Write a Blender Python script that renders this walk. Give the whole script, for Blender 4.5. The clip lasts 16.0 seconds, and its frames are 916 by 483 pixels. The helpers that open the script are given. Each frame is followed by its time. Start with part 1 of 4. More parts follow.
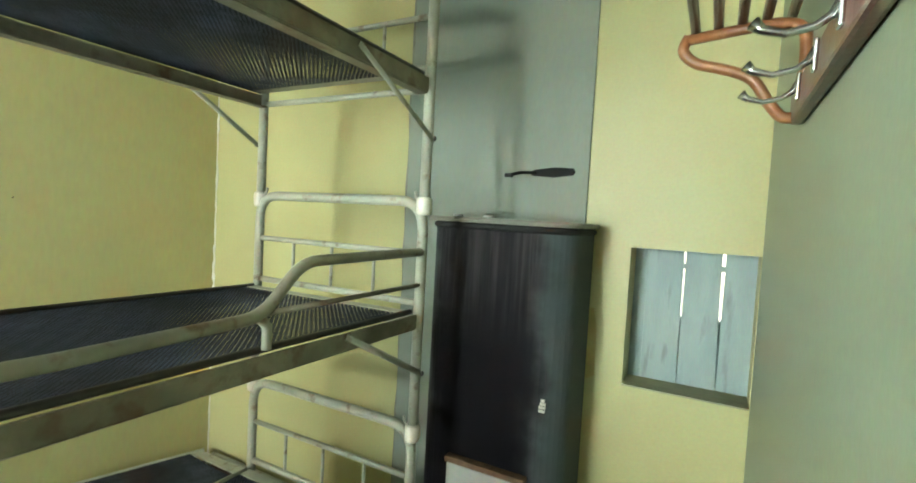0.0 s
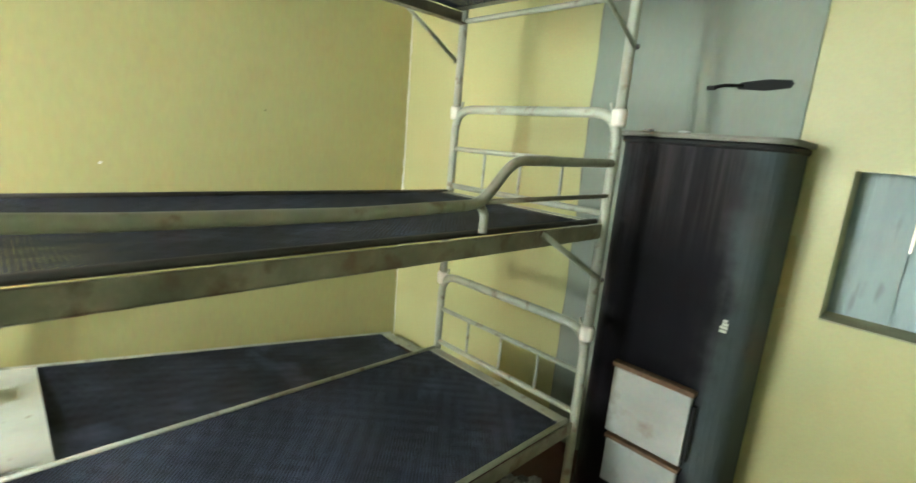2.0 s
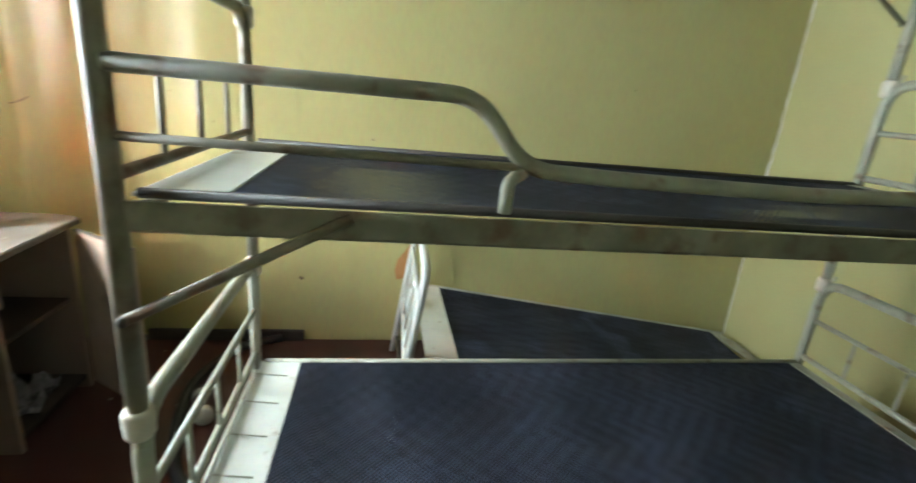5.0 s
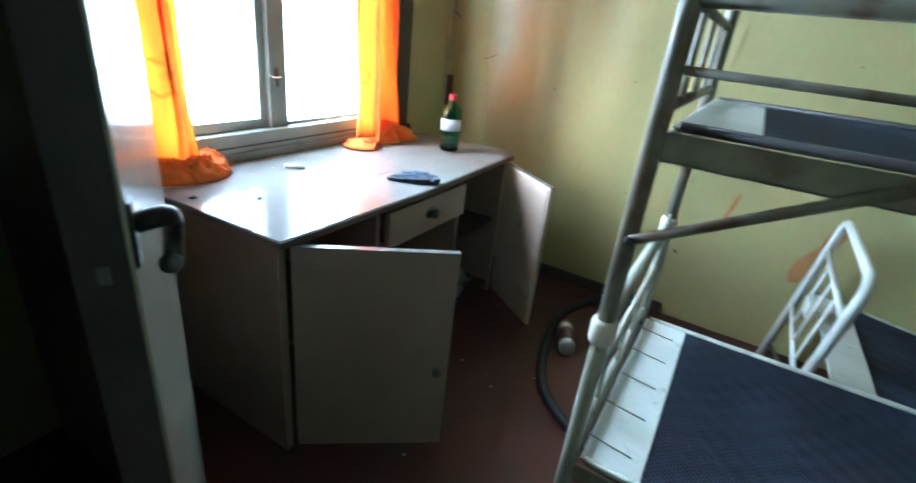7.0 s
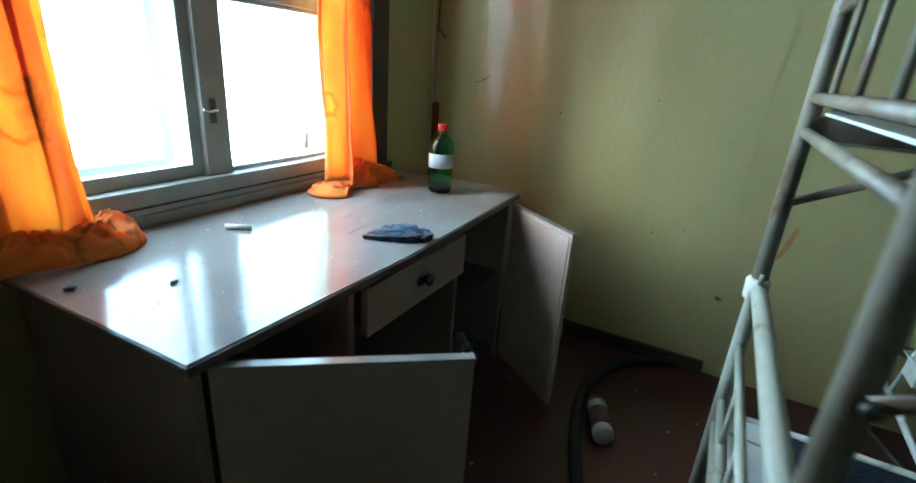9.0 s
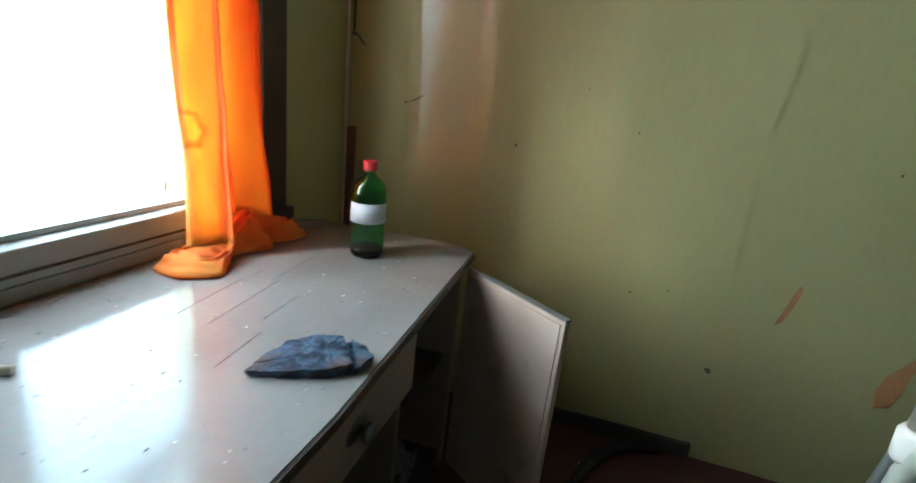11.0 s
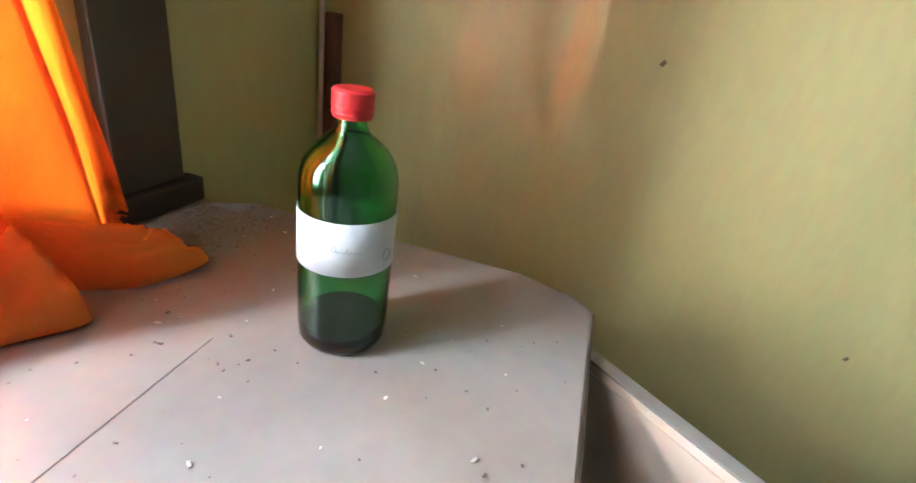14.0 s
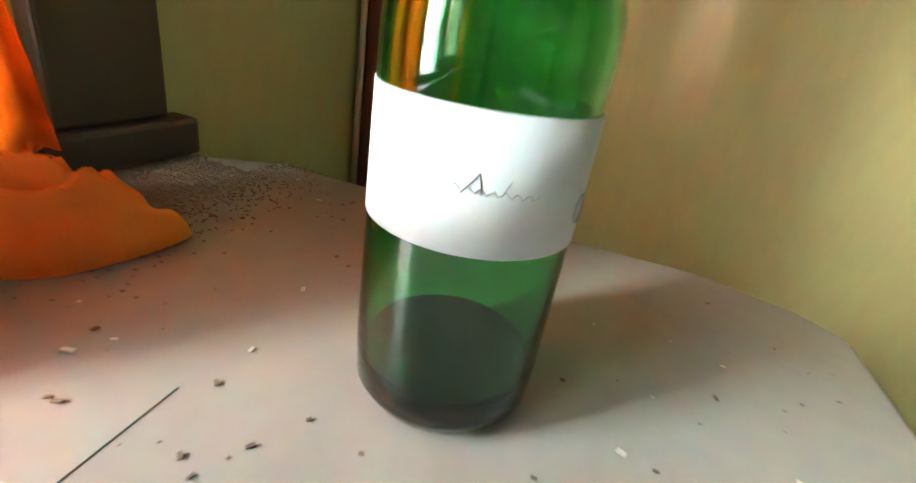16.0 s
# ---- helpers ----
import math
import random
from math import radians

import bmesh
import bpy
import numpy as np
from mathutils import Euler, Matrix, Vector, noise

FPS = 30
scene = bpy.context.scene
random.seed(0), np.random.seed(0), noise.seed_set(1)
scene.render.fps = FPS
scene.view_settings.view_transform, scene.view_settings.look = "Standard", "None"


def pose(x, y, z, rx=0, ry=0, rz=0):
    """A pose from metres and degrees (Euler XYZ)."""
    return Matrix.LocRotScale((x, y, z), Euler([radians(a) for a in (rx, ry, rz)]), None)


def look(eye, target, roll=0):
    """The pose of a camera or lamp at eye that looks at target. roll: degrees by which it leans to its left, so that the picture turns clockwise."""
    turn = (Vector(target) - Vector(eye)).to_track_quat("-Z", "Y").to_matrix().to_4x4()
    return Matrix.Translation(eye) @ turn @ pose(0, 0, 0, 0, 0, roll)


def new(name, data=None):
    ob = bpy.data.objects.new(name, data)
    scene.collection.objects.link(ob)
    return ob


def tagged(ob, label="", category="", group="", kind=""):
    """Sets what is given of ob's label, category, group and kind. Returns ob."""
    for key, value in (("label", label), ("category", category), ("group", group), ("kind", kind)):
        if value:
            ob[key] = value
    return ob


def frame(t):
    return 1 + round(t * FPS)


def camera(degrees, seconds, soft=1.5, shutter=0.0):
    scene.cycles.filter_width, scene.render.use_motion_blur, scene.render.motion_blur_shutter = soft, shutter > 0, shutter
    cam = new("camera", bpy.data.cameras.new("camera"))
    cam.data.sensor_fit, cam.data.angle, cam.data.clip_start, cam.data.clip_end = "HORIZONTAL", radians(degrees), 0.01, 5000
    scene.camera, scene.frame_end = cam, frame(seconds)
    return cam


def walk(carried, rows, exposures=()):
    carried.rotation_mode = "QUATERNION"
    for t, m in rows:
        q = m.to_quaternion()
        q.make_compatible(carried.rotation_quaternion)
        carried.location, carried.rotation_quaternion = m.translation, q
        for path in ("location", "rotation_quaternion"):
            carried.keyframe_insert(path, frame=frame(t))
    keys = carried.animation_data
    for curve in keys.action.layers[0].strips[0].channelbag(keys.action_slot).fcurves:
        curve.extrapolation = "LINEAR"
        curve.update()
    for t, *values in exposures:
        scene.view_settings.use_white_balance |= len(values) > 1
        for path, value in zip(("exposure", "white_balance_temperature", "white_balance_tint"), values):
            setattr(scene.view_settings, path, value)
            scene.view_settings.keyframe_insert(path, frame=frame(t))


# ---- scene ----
cam = camera(87.2, 16.0, shutter=0.6)
EXPOSURES = [(0, 3.05, 6700, 0), (1.5, 3.05, 6700, 3), (3, 2.95, 6900, 6), (5.5, 2.4, 6000, 8), (6, 2.4, 5700, 7), (7, 2.1, 4900, 4), (8, 1.4, 4800, 0), (8.5, 1.2, 4800, -3), (11, 0.9, 5400, 3), (12, 1.5, 5400, 5), (12.5, 1.5, 5600, 4), (13.5, 1.85, 5700, 9), (14, 2.1, 5700, 13), (14.5, 2.1, 5300, 3), (15, 2.15, 5600, 5), (15.5, 2.2, 6000, 6), (16, 2.25, 6200, 0)]
PATH = [
    (0, (0.019, 0.047, 1.462), (-0.928, 1.807, 1.369), 3.2),
    (0.5, (0.022, 0.038, 1.451), (-0.996, 1.75, 1.275), 3.0),
    (1, (0.02, 0.0, 1.435), (-1.128, 1.619, 1.19), 3.3),
    (1.5, (-0.005, -0.076, 1.408), (-1.289, 1.421, 1.077), 4.6),
    (2, (-0.01, -0.115, 1.385), (-1.401, 1.262, 0.975), 5.0),
    (2.5, (0.001, -0.148, 1.376), (-1.505, 1.082, 0.906), 4.8),
    (3, (-0.008, -0.178, 1.381), (-1.608, 0.91, 0.873), 4.4),
    (3.2, (-0.016, -0.195, 1.376), (-1.645, 0.844, 0.86), 4.6),
    (5.3, (-0.044, -0.421, 1.347), (-1.944, -0.263, 0.745), 5.4),
    (5.5, (-0.039, -0.45, 1.345), (-1.94, -0.418, 0.726), 5.4),
    (6, (-0.028, -0.52, 1.325), (-1.876, -0.857, 0.638), 5.6),
    (6.5, (0.011, -0.59, 1.292), (-1.703, -1.262, 0.51), 6.2),
    (7, (0.038, -0.637, 1.274), (-1.567, -1.518, 0.469), 6.5),
    (7.5, (0.025, -0.7, 1.271), (-1.51, -1.738, 0.518), 6.4),
    (8, (-0.115, -0.715, 1.236), (-1.656, -1.765, 0.513), 5.4),
    (8.5, (-0.261, -0.751, 1.209), (-1.88, -1.705, 0.524), 4.4),
    (8.7, (-0.287, -0.806, 1.209), (-1.927, -1.724, 0.525), 4.2),
    (10.8, (-0.731, -1.237, 1.176), (-2.561, -1.786, 0.583), 6.1),
    (11, (-0.777, -1.238, 1.184), (-2.62, -1.756, 0.606), 6.4),
    (11.5, (-0.855, -1.224, 1.157), (-2.727, -1.628, 0.58), 7.8),
    (12, (-0.994, -1.329, 1.158), (-2.888, -1.565, 0.561), 9.2),
    (12.5, (-1.079, -1.41, 1.186), (-2.97, -1.585, 0.561), 9.6),
    (13, (-1.182, -1.447, 1.17), (-3.058, -1.643, 0.506), 9.1),
    (13.5, (-1.403, -1.534, 1.098), (-3.203, -1.938, 0.325), 9.5),
    (14, (-1.529, -1.595, 1.073), (-3.268, -2.073, 0.21), 9.2),
    (14.5, (-1.495, -1.602, 1.086), (-3.216, -2.132, 0.216), 8.3),
    (15, (-1.555, -1.673, 1.04), (-3.271, -2.146, 0.129), 9.1),
    (15.5, (-1.644, -1.724, 0.971), (-3.358, -2.224, 0.069), 8.9),
    (16, (-1.707, -1.751, 0.92), (-3.438, -2.29, 0.077), 9.6),
]
walk(cam, [(t, look(eye, target, roll)) for t, eye, target, roll in PATH],
     exposures=EXPOSURES)

# ---------------------------------------------------------------- light
world = bpy.data.worlds.new("sky")
scene.world = world
world.use_nodes = True
wn = world.node_tree
sky = wn.nodes.new("ShaderNodeTexSky")
sky.sky_type = "NISHITA"
sky.sun_disc = False
sky.sun_elevation = radians(28)
sky.sun_rotation = radians(129.5)
sky.dust_density = 4.0
wn.nodes["Background"].inputs[1].default_value = 0.15
wn.links.new(sky.outputs[0], wn.nodes["Background"].inputs[0])
sun = new("sun", bpy.data.lights.new("sun", "SUN"))
sun.data.energy, sun.data.angle, sun.data.color = 1.2, radians(9), (1.0, 0.93, 0.82)
sun.matrix_world = look((8.0, -6.6, 5.6), (0, 0, 0))
# daylight of the white sky, at the outer face of the window's opening
daylight = new("window_daylight", bpy.data.lights.new("window_daylight", "AREA"))
daylight.data.shape, daylight.data.size, daylight.data.size_y = "RECTANGLE", 1.75, 2.0
daylight.data.energy, daylight.data.color, daylight.data.spread = 66.0, (0.85, 1.0, 1.06), radians(174)
daylight.matrix_world = look((-1.315, -2.62, 1.55), (-1.315, -1.62, 1.30))


# ---------------------------------------------------------------- materials
def node(nt, kind, **inputs):
    n = nt.nodes.new(kind)
    for key, value in inputs.items():
        n.inputs[key.replace("_", " ")].default_value = value
    return n


def paint(name, base, other, rough=0.5, scale=3.0, fine=60.0, bump=0.15, metal=0.0, stain=None, amount=0.5,
          stain_scale=6.0, stretch=(1, 1, 1), spread=0.12, coat=0.0, stain_from=0.52, bump_scale=None, soft=0.12):
    """A surface with large drift between two colours, fine grain, relief and, where given, stains of a third colour."""
    m = bpy.data.materials.new(name)
    m.use_nodes = True
    nt = m.node_tree
    b = nt.nodes["Principled BSDF"]
    co = nt.nodes.new("ShaderNodeTexCoord")
    mp = nt.nodes.new("ShaderNodeMapping")
    mp.inputs["Scale"].default_value = stretch
    nt.links.new(co.outputs["Object"], mp.inputs["Vector"])

    def nz(sc, detail=4.0):
        n = node(nt, "ShaderNodeTexNoise", Scale=sc, Detail=detail)
        nt.links.new(mp.outputs[0], n.inputs["Vector"])
        return n

    big, small = nz(scale), nz(fine)
    ramp = nt.nodes.new("ShaderNodeValToRGB")
    ramp.color_ramp.interpolation = "EASE"
    ramp.color_ramp.elements[0].position, ramp.color_ramp.elements[1].position = 0.35, 0.65
    ramp.color_ramp.elements[0].color, ramp.color_ramp.elements[1].color = (*base, 1), (*other, 1)
    nt.links.new(big.outputs["Fac"], ramp.inputs["Fac"])
    grain = nt.nodes.new("ShaderNodeMixRGB")
    grain.blend_type, grain.inputs["Fac"].default_value = "OVERLAY", spread
    nt.links.new(ramp.outputs[0], grain.inputs[1])
    nt.links.new(small.outputs["Color"], grain.inputs[2])
    last = grain
    if stain:
        spots = nz(stain_scale, 8.0)
        cut = nt.nodes.new("ShaderNodeMapRange")
        cut.inputs["From Min"].default_value, cut.inputs["From Max"].default_value = stain_from, stain_from + soft
        cut.inputs["To Max"].default_value = amount
        nt.links.new(spots.outputs["Fac"], cut.inputs["Value"])
        last = nt.nodes.new("ShaderNodeMixRGB")
        nt.links.new(cut.outputs[0], last.inputs["Fac"])
        nt.links.new(grain.outputs[0], last.inputs[1])
        last.inputs[2].default_value = (*stain, 1)
    nt.links.new(last.outputs[0], b.inputs["Base Color"])
    rr = nt.nodes.new("ShaderNodeMapRange")
    rr.inputs["To Min"].default_value, rr.inputs["To Max"].default_value = max(0.03, rough - 0.1), min(1, rough + 0.12)
    nt.links.new(big.outputs["Fac"], rr.inputs["Value"])
    nt.links.new(rr.outputs[0], b.inputs["Roughness"])
    b.inputs["Metallic"].default_value = metal
    b.inputs["Coat Weight"].default_value = coat
    bp = node(nt, "ShaderNodeBump", Strength=bump, Distance=0.004)
    relief = small if bump_scale is None else nz(bump_scale)
    nt.links.new(relief.outputs["Fac"], bp.inputs["Height"])
    nt.links.new(bp.outputs[0], b.inputs["Normal"])
    return m


yellow_wall = paint("yellow_oil_paint", (0.42, 0.395, 0.18), (0.46, 0.43, 0.20), 0.42, 0.9, 90, 0.12, stain=(0.42, 0.37, 0.19), amount=0.3, stain_scale=2.2, stain_from=0.42, soft=0.35)
green_wall = paint("green_yellow_wallpaper", (0.425, 0.385, 0.168), (0.455, 0.415, 0.187), 0.23, 0.8, 60, 0.05, stain=(0.35, 0.315, 0.15), amount=0.4, stain_scale=1.6, stain_from=0.42, soft=0.35, stretch=(1, 1, 0.35), bump_scale=30.0, coat=0.35)
green_wall.node_tree.nodes["Principled BSDF"].inputs["Coat Roughness"].default_value = 0.18
grey_wall = paint("pale_grey_green_paint", (0.32, 0.365, 0.25), (0.36, 0.40, 0.28), 0.5, 1.2, 90, 0.12)
blue_paint = paint("blue_grey_lime_paint", (0.205, 0.23, 0.185), (0.24, 0.262, 0.21), 0.6, 2.0, 80, 0.2, stain=(0.20, 0.23, 0.21), amount=0.5, stain_scale=2.5, stretch=(1, 1, 0.4))
board_paint = paint("blue_grey_board_paint", (0.27, 0.335, 0.325), (0.32, 0.39, 0.37), 0.55, 5, 70, 0.25, stain=(0.16, 0.18, 0.16), amount=0.6, stain_scale=9, stain_from=0.58, stretch=(3, 1, 0.6))
ceiling_paint = paint("whitewash", (0.24, 0.235, 0.20), (0.28, 0.27, 0.23), 0.8, 1.5, 60, 0.2)
floor_paint = paint("red_brown_floor_paint", (0.065, 0.019, 0.015), (0.09, 0.027, 0.020), 0.42, 2.5, 50, 0.2, stain=(0.05, 0.028, 0.022), amount=0.7, stain_scale=5)
dark_trim = paint("dark_brown_paint", (0.035, 0.028, 0.024), (0.05, 0.04, 0.033), 0.45, 6, 60, 0.2)
stick_wood = paint("reddish_wood", (0.10, 0.035, 0.018), (0.15, 0.055, 0.028), 0.5, 8, 80, 0.3, stretch=(4, 4, 0.5))
partition_paint = paint("dull_brown_partition_paint", (0.20, 0.16, 0.125), (0.24, 0.195, 0.155), 0.6, 2, 60, 0.15)
hall_paint = paint("hall_paint", (0.20, 0.13, 0.17), (0.24, 0.16, 0.20), 0.8, 2, 50, 0.1)
door_paint = paint("glossy_cream_door_paint", (0.34, 0.32, 0.25), (0.39, 0.37, 0.29), 0.14, 2, 60, 0.05, stain=(0.35, 0.32, 0.25), amount=0.4, stain_scale=7, stain_from=0.6, bump_scale=9)
# The inner frame's white is dimmed by the shade on its room side.
frame_shaded_white = paint("shaded_white_window_paint", (0.30, 0.31, 0.28), (0.36, 0.37, 0.33), 0.4, 6, 60, 0.2, stain=(0.22, 0.20, 0.16), amount=0.6, stain_scale=14, stain_from=0.6)
# The outer sash's white is raised to carry the window's glare.
sash_glare_white = paint("glare_white_outer_sash_paint", (0.72, 0.73, 0.70), (0.80, 0.80, 0.77), 0.45, 6, 60, 0.15)
bed_paint = paint("chipped_pale_bed_enamel", (0.34, 0.34, 0.27), (0.42, 0.415, 0.33), 0.4, 8, 70, 0.2, stain=(0.17, 0.10, 0.055), amount=0.8, stain_scale=22, stain_from=0.60)
bed_white = paint("white_bed_enamel", (0.58, 0.60, 0.55), (0.66, 0.67, 0.62), 0.38, 8, 60, 0.15, stain=(0.25, 0.17, 0.10), amount=0.6, stain_scale=20, stain_from=0.64)
coupling_paint = paint("pinkish_white_enamel", (0.62, 0.55, 0.46), (0.68, 0.62, 0.53), 0.4, 10, 60, 0.15)
# Rust-worn enamel, made darker still for the backlit side of the rails.
worn_shaded_rail = paint("rust_worn_shaded_enamel", (0.17, 0.145, 0.10), (0.26, 0.23, 0.17), 0.45, 9, 70, 0.3, stain=(0.14, 0.075, 0.04), amount=0.85, stain_scale=13, stain_from=0.53)
guard_enamel = paint("chipped_guard_enamel", (0.26, 0.24, 0.18), (0.34, 0.32, 0.245), 0.42, 8, 70, 0.25, stain=(0.15, 0.08, 0.045), amount=0.85, stain_scale=17, stain_from=0.55)
stove_iron = paint("sooty_stove_iron", (0.011, 0.009, 0.011), (0.036, 0.031, 0.032), 0.7, 3.0, 60, 0.25, stain=(0.012, 0.009, 0.011), amount=0.7, stain_scale=5.0, stain_from=0.48, stretch=(11, 11, 0.5), spread=0.3)
def sooted(m, paint_color, deep):
    """Blue-grey paint that is left bare at the sides, streaked with soot in the middle, burnt black above the fire door."""
    nt = m.node_tree
    p = nt.nodes["Principled BSDF"]
    co = nt.nodes.new("ShaderNodeTexCoord")
    sep = nt.nodes.new("ShaderNodeSeparateXYZ")
    nt.links.new(co.outputs["Object"], sep.inputs[0])
    cloud = node(nt, "ShaderNodeTexNoise", Scale=5.0, Detail=8.0)
    nt.links.new(co.outputs["Object"], cloud.inputs["Vector"])

    def calc(kind, a, b):
        n = nt.nodes.new("ShaderNodeMath")
        n.operation = kind
        for k, v in enumerate((a, b)):
            if isinstance(v, float):
                n.inputs[k].default_value = v
            else:
                nt.links.new(v, n.inputs[k])
        return n.outputs[0]

    def ease(value, a, b):
        n = nt.nodes.new("ShaderNodeMapRange")
        n.interpolation_type = "SMOOTHSTEP"
        n.inputs["From Min"].default_value, n.inputs["From Max"].default_value = a, b
        nt.links.new(value, n.inputs["Value"])
        return n.outputs[0]

    ragged = calc("MULTIPLY", calc("SUBTRACT", cloud.outputs["Fac"], 0.5), 0.22)
    off = calc("ADD", calc("ABSOLUTE", calc("ADD", sep.outputs["X"], 0.665), 0.0), ragged)
    bare = calc("MULTIPLY", ease(off, 0.16, 0.27), 0.8)
    burnt = calc("MULTIPLY", ease(off, 0.24, 0.13), ease(calc("ADD", sep.outputs["Z"], ragged), 1.34, 0.98))
    top = p.inputs["Base Color"].links[0].from_socket
    for amount, color in ((bare, paint_color), (burnt, deep)):
        mix = nt.nodes.new("ShaderNodeMixRGB")
        nt.links.new(amount, mix.inputs["Fac"])
        nt.links.new(top, mix.inputs[1])
        mix.inputs[2].default_value = (*color, 1)
        top = mix.outputs[0]
    nt.links.new(top, p.inputs["Base Color"])


sooted(stove_iron, (0.083, 0.099, 0.100), (0.004, 0.0025, 0.0045))
stove_iron.node_tree.nodes["Principled BSDF"].inputs["Specular IOR Level"].default_value = 0.15
stove_top = paint("dusty_stove_plate", (0.16, 0.15, 0.12), (0.22, 0.21, 0.17), 0.7, 8, 60, 0.4)
stove_door_paint = paint("whitened_stove_door", (0.38, 0.39, 0.35), (0.45, 0.45, 0.41), 0.5, 6, 60, 0.2, stain=(0.25, 0.18, 0.12), amount=0.6, stain_scale=9, stain_from=0.6)
niche_sill = paint("dusty_niche_sill", (0.26, 0.25, 0.16), (0.33, 0.31, 0.20), 0.85, 9, 60, 0.4)
rust = paint("rusty_edge", (0.14, 0.075, 0.04), (0.20, 0.11, 0.06), 0.8, 20, 80, 0.5)
soot = paint("soot_black", (0.006, 0.006, 0.006), (0.012, 0.011, 0.010), 0.8, 10, 60, 0.3)
desk_white = paint("scratched_white_desk_paint", (0.205, 0.186, 0.168), (0.24, 0.22, 0.20), 0.11, 3, 60, 0.05, stain=(0.17, 0.125, 0.09), amount=0.4, stain_scale=4, stain_from=0.5, soft=0.22, bump_scale=12)
desk_side = paint("cream_desk_side_paint", (0.24, 0.172, 0.135), (0.285, 0.21, 0.165), 0.42, 3, 60, 0.12, stain=(0.2, 0.15, 0.1), amount=0.4, stain_scale=6)
worn_edge = paint("dark_worn_desk_edge", (0.055, 0.034, 0.022), (0.085, 0.055, 0.036), 0.6, 12, 70, 0.3, stain=(0.30, 0.27, 0.23), amount=0.7, stain_scale=26, stain_from=0.64)
# The cabinets' inner shade is mixed into this brown.
desk_inner = paint("shaded_desk_inside", (0.05, 0.033, 0.024), (0.075, 0.05, 0.035), 0.7, 5, 60, 0.2)
door_back = paint("pale_pinkish_board", (0.50, 0.38, 0.29), (0.58, 0.45, 0.35), 0.55, 6, 60, 0.2, stain=(0.30, 0.20, 0.14), amount=0.5, stain_scale=8, stain_from=0.58)
rack_wood = paint("varnished_bent_wood", (0.26, 0.10, 0.04), (0.36, 0.15, 0.06), 0.35, 12, 80, 0.15, coat=0.3, stretch=(3, 0.5, 3))
rack_board = paint("dark_red_varnished_board", (0.11, 0.035, 0.02), (0.16, 0.05, 0.028), 0.35, 9, 80, 0.15, coat=0.3)
steel = paint("bright_steel", (0.55, 0.55, 0.53), (0.65, 0.65, 0.63), 0.22, 10, 60, 0.05, metal=1.0)
dark_steel = paint("dark_handle_steel", (0.10, 0.095, 0.09), (0.16, 0.15, 0.14), 0.3, 10, 60, 0.1, metal=0.9)
black_iron = paint("blackened_iron", (0.018, 0.016, 0.016), (0.035, 0.03, 0.03), 0.35, 10, 60, 0.1, metal=0.4)
scratch_grey = paint("dirty_scratch", (0.13, 0.115, 0.10), (0.19, 0.17, 0.15), 0.8, 30, 80, 0.1)
slate_mat = paint("layered_blue_slate", (0.007, 0.013, 0.025), (0.05, 0.08, 0.12), 0.6, 48, 150, 0.9, stretch=(1.0, 0.6, 2.5), spread=0.4, stain=(0.12, 0.07, 0.06), amount=0.7, stain_scale=16, stain_from=0.54)
slate_mat.node_tree.nodes["Principled BSDF"].inputs["Specular IOR Level"].default_value = 0.2
chalk_grey = paint("grimy_paper", (0.22, 0.20, 0.21), (0.30, 0.27, 0.27), 0.9, 20, 80, 0.3, stain=(0.06, 0.05, 0.06), amount=0.8, stain_scale=22)
chalk = paint("chalk_white", (0.62, 0.60, 0.50), (0.70, 0.67, 0.58), 0.9, 20, 80, 0.3)
grit = paint("dark_grit", (0.06, 0.042, 0.03), (0.13, 0.09, 0.06), 0.9, 30, 80, 0.3)
brown_dirt = paint("brown_dust", (0.15, 0.10, 0.068), (0.21, 0.14, 0.095), 0.95, 30, 80, 0.3)
pale_cable = paint("pale_pinkish_cable", (0.42, 0.34, 0.27), (0.50, 0.41, 0.33), 0.5, 12, 60, 0.1)
pale_grit = paint("flaked_paint_chips", (0.35, 0.32, 0.28), (0.5, 0.47, 0.42), 0.9, 30, 80, 0.3)
rubber = paint("black_rubber", (0.012, 0.011, 0.011), (0.02, 0.018, 0.018), 0.6, 20, 80, 0.3)
can_dark = paint("dark_printed_can", (0.05, 0.022, 0.02), (0.09, 0.05, 0.045), 0.4, 30, 80, 0.1)
can_lid = paint("grey_white_lid", (0.42, 0.42, 0.40), (0.50, 0.50, 0.48), 0.45, 12, 60, 0.1)
peel = paint("bare_orange_plaster", (0.36, 0.17, 0.055), (0.44, 0.22, 0.08), 0.9, 14, 80, 0.5)
ochre_shadow = paint("ochre_shadow_paint", (0.42, 0.34, 0.13), (0.48, 0.39, 0.16), 0.6, 9, 60, 0.2)
crack_mat = paint("crack_brown", (0.10, 0.07, 0.04), (0.16, 0.11, 0.06), 0.9, 20, 80, 0.3)
red_cap = paint("red_plastic_cap", (0.50, 0.018, 0.02), (0.58, 0.025, 0.025), 0.35, 20, 80, 0.05)
label_paper = paint("white_label_paper", (0.44, 0.455, 0.475), (0.50, 0.51, 0.525), 0.7, 20, 120, 0.08, stain=(0.40, 0.385, 0.36), amount=0.3, stain_scale=30)
ink = paint("grey_ink", (0.20, 0.20, 0.22), (0.28, 0.28, 0.30), 0.8, 30, 80, 0.0)
bark = paint("bark", (0.09, 0.07, 0.05), (0.14, 0.11, 0.08), 0.9, 8, 40, 0.6)
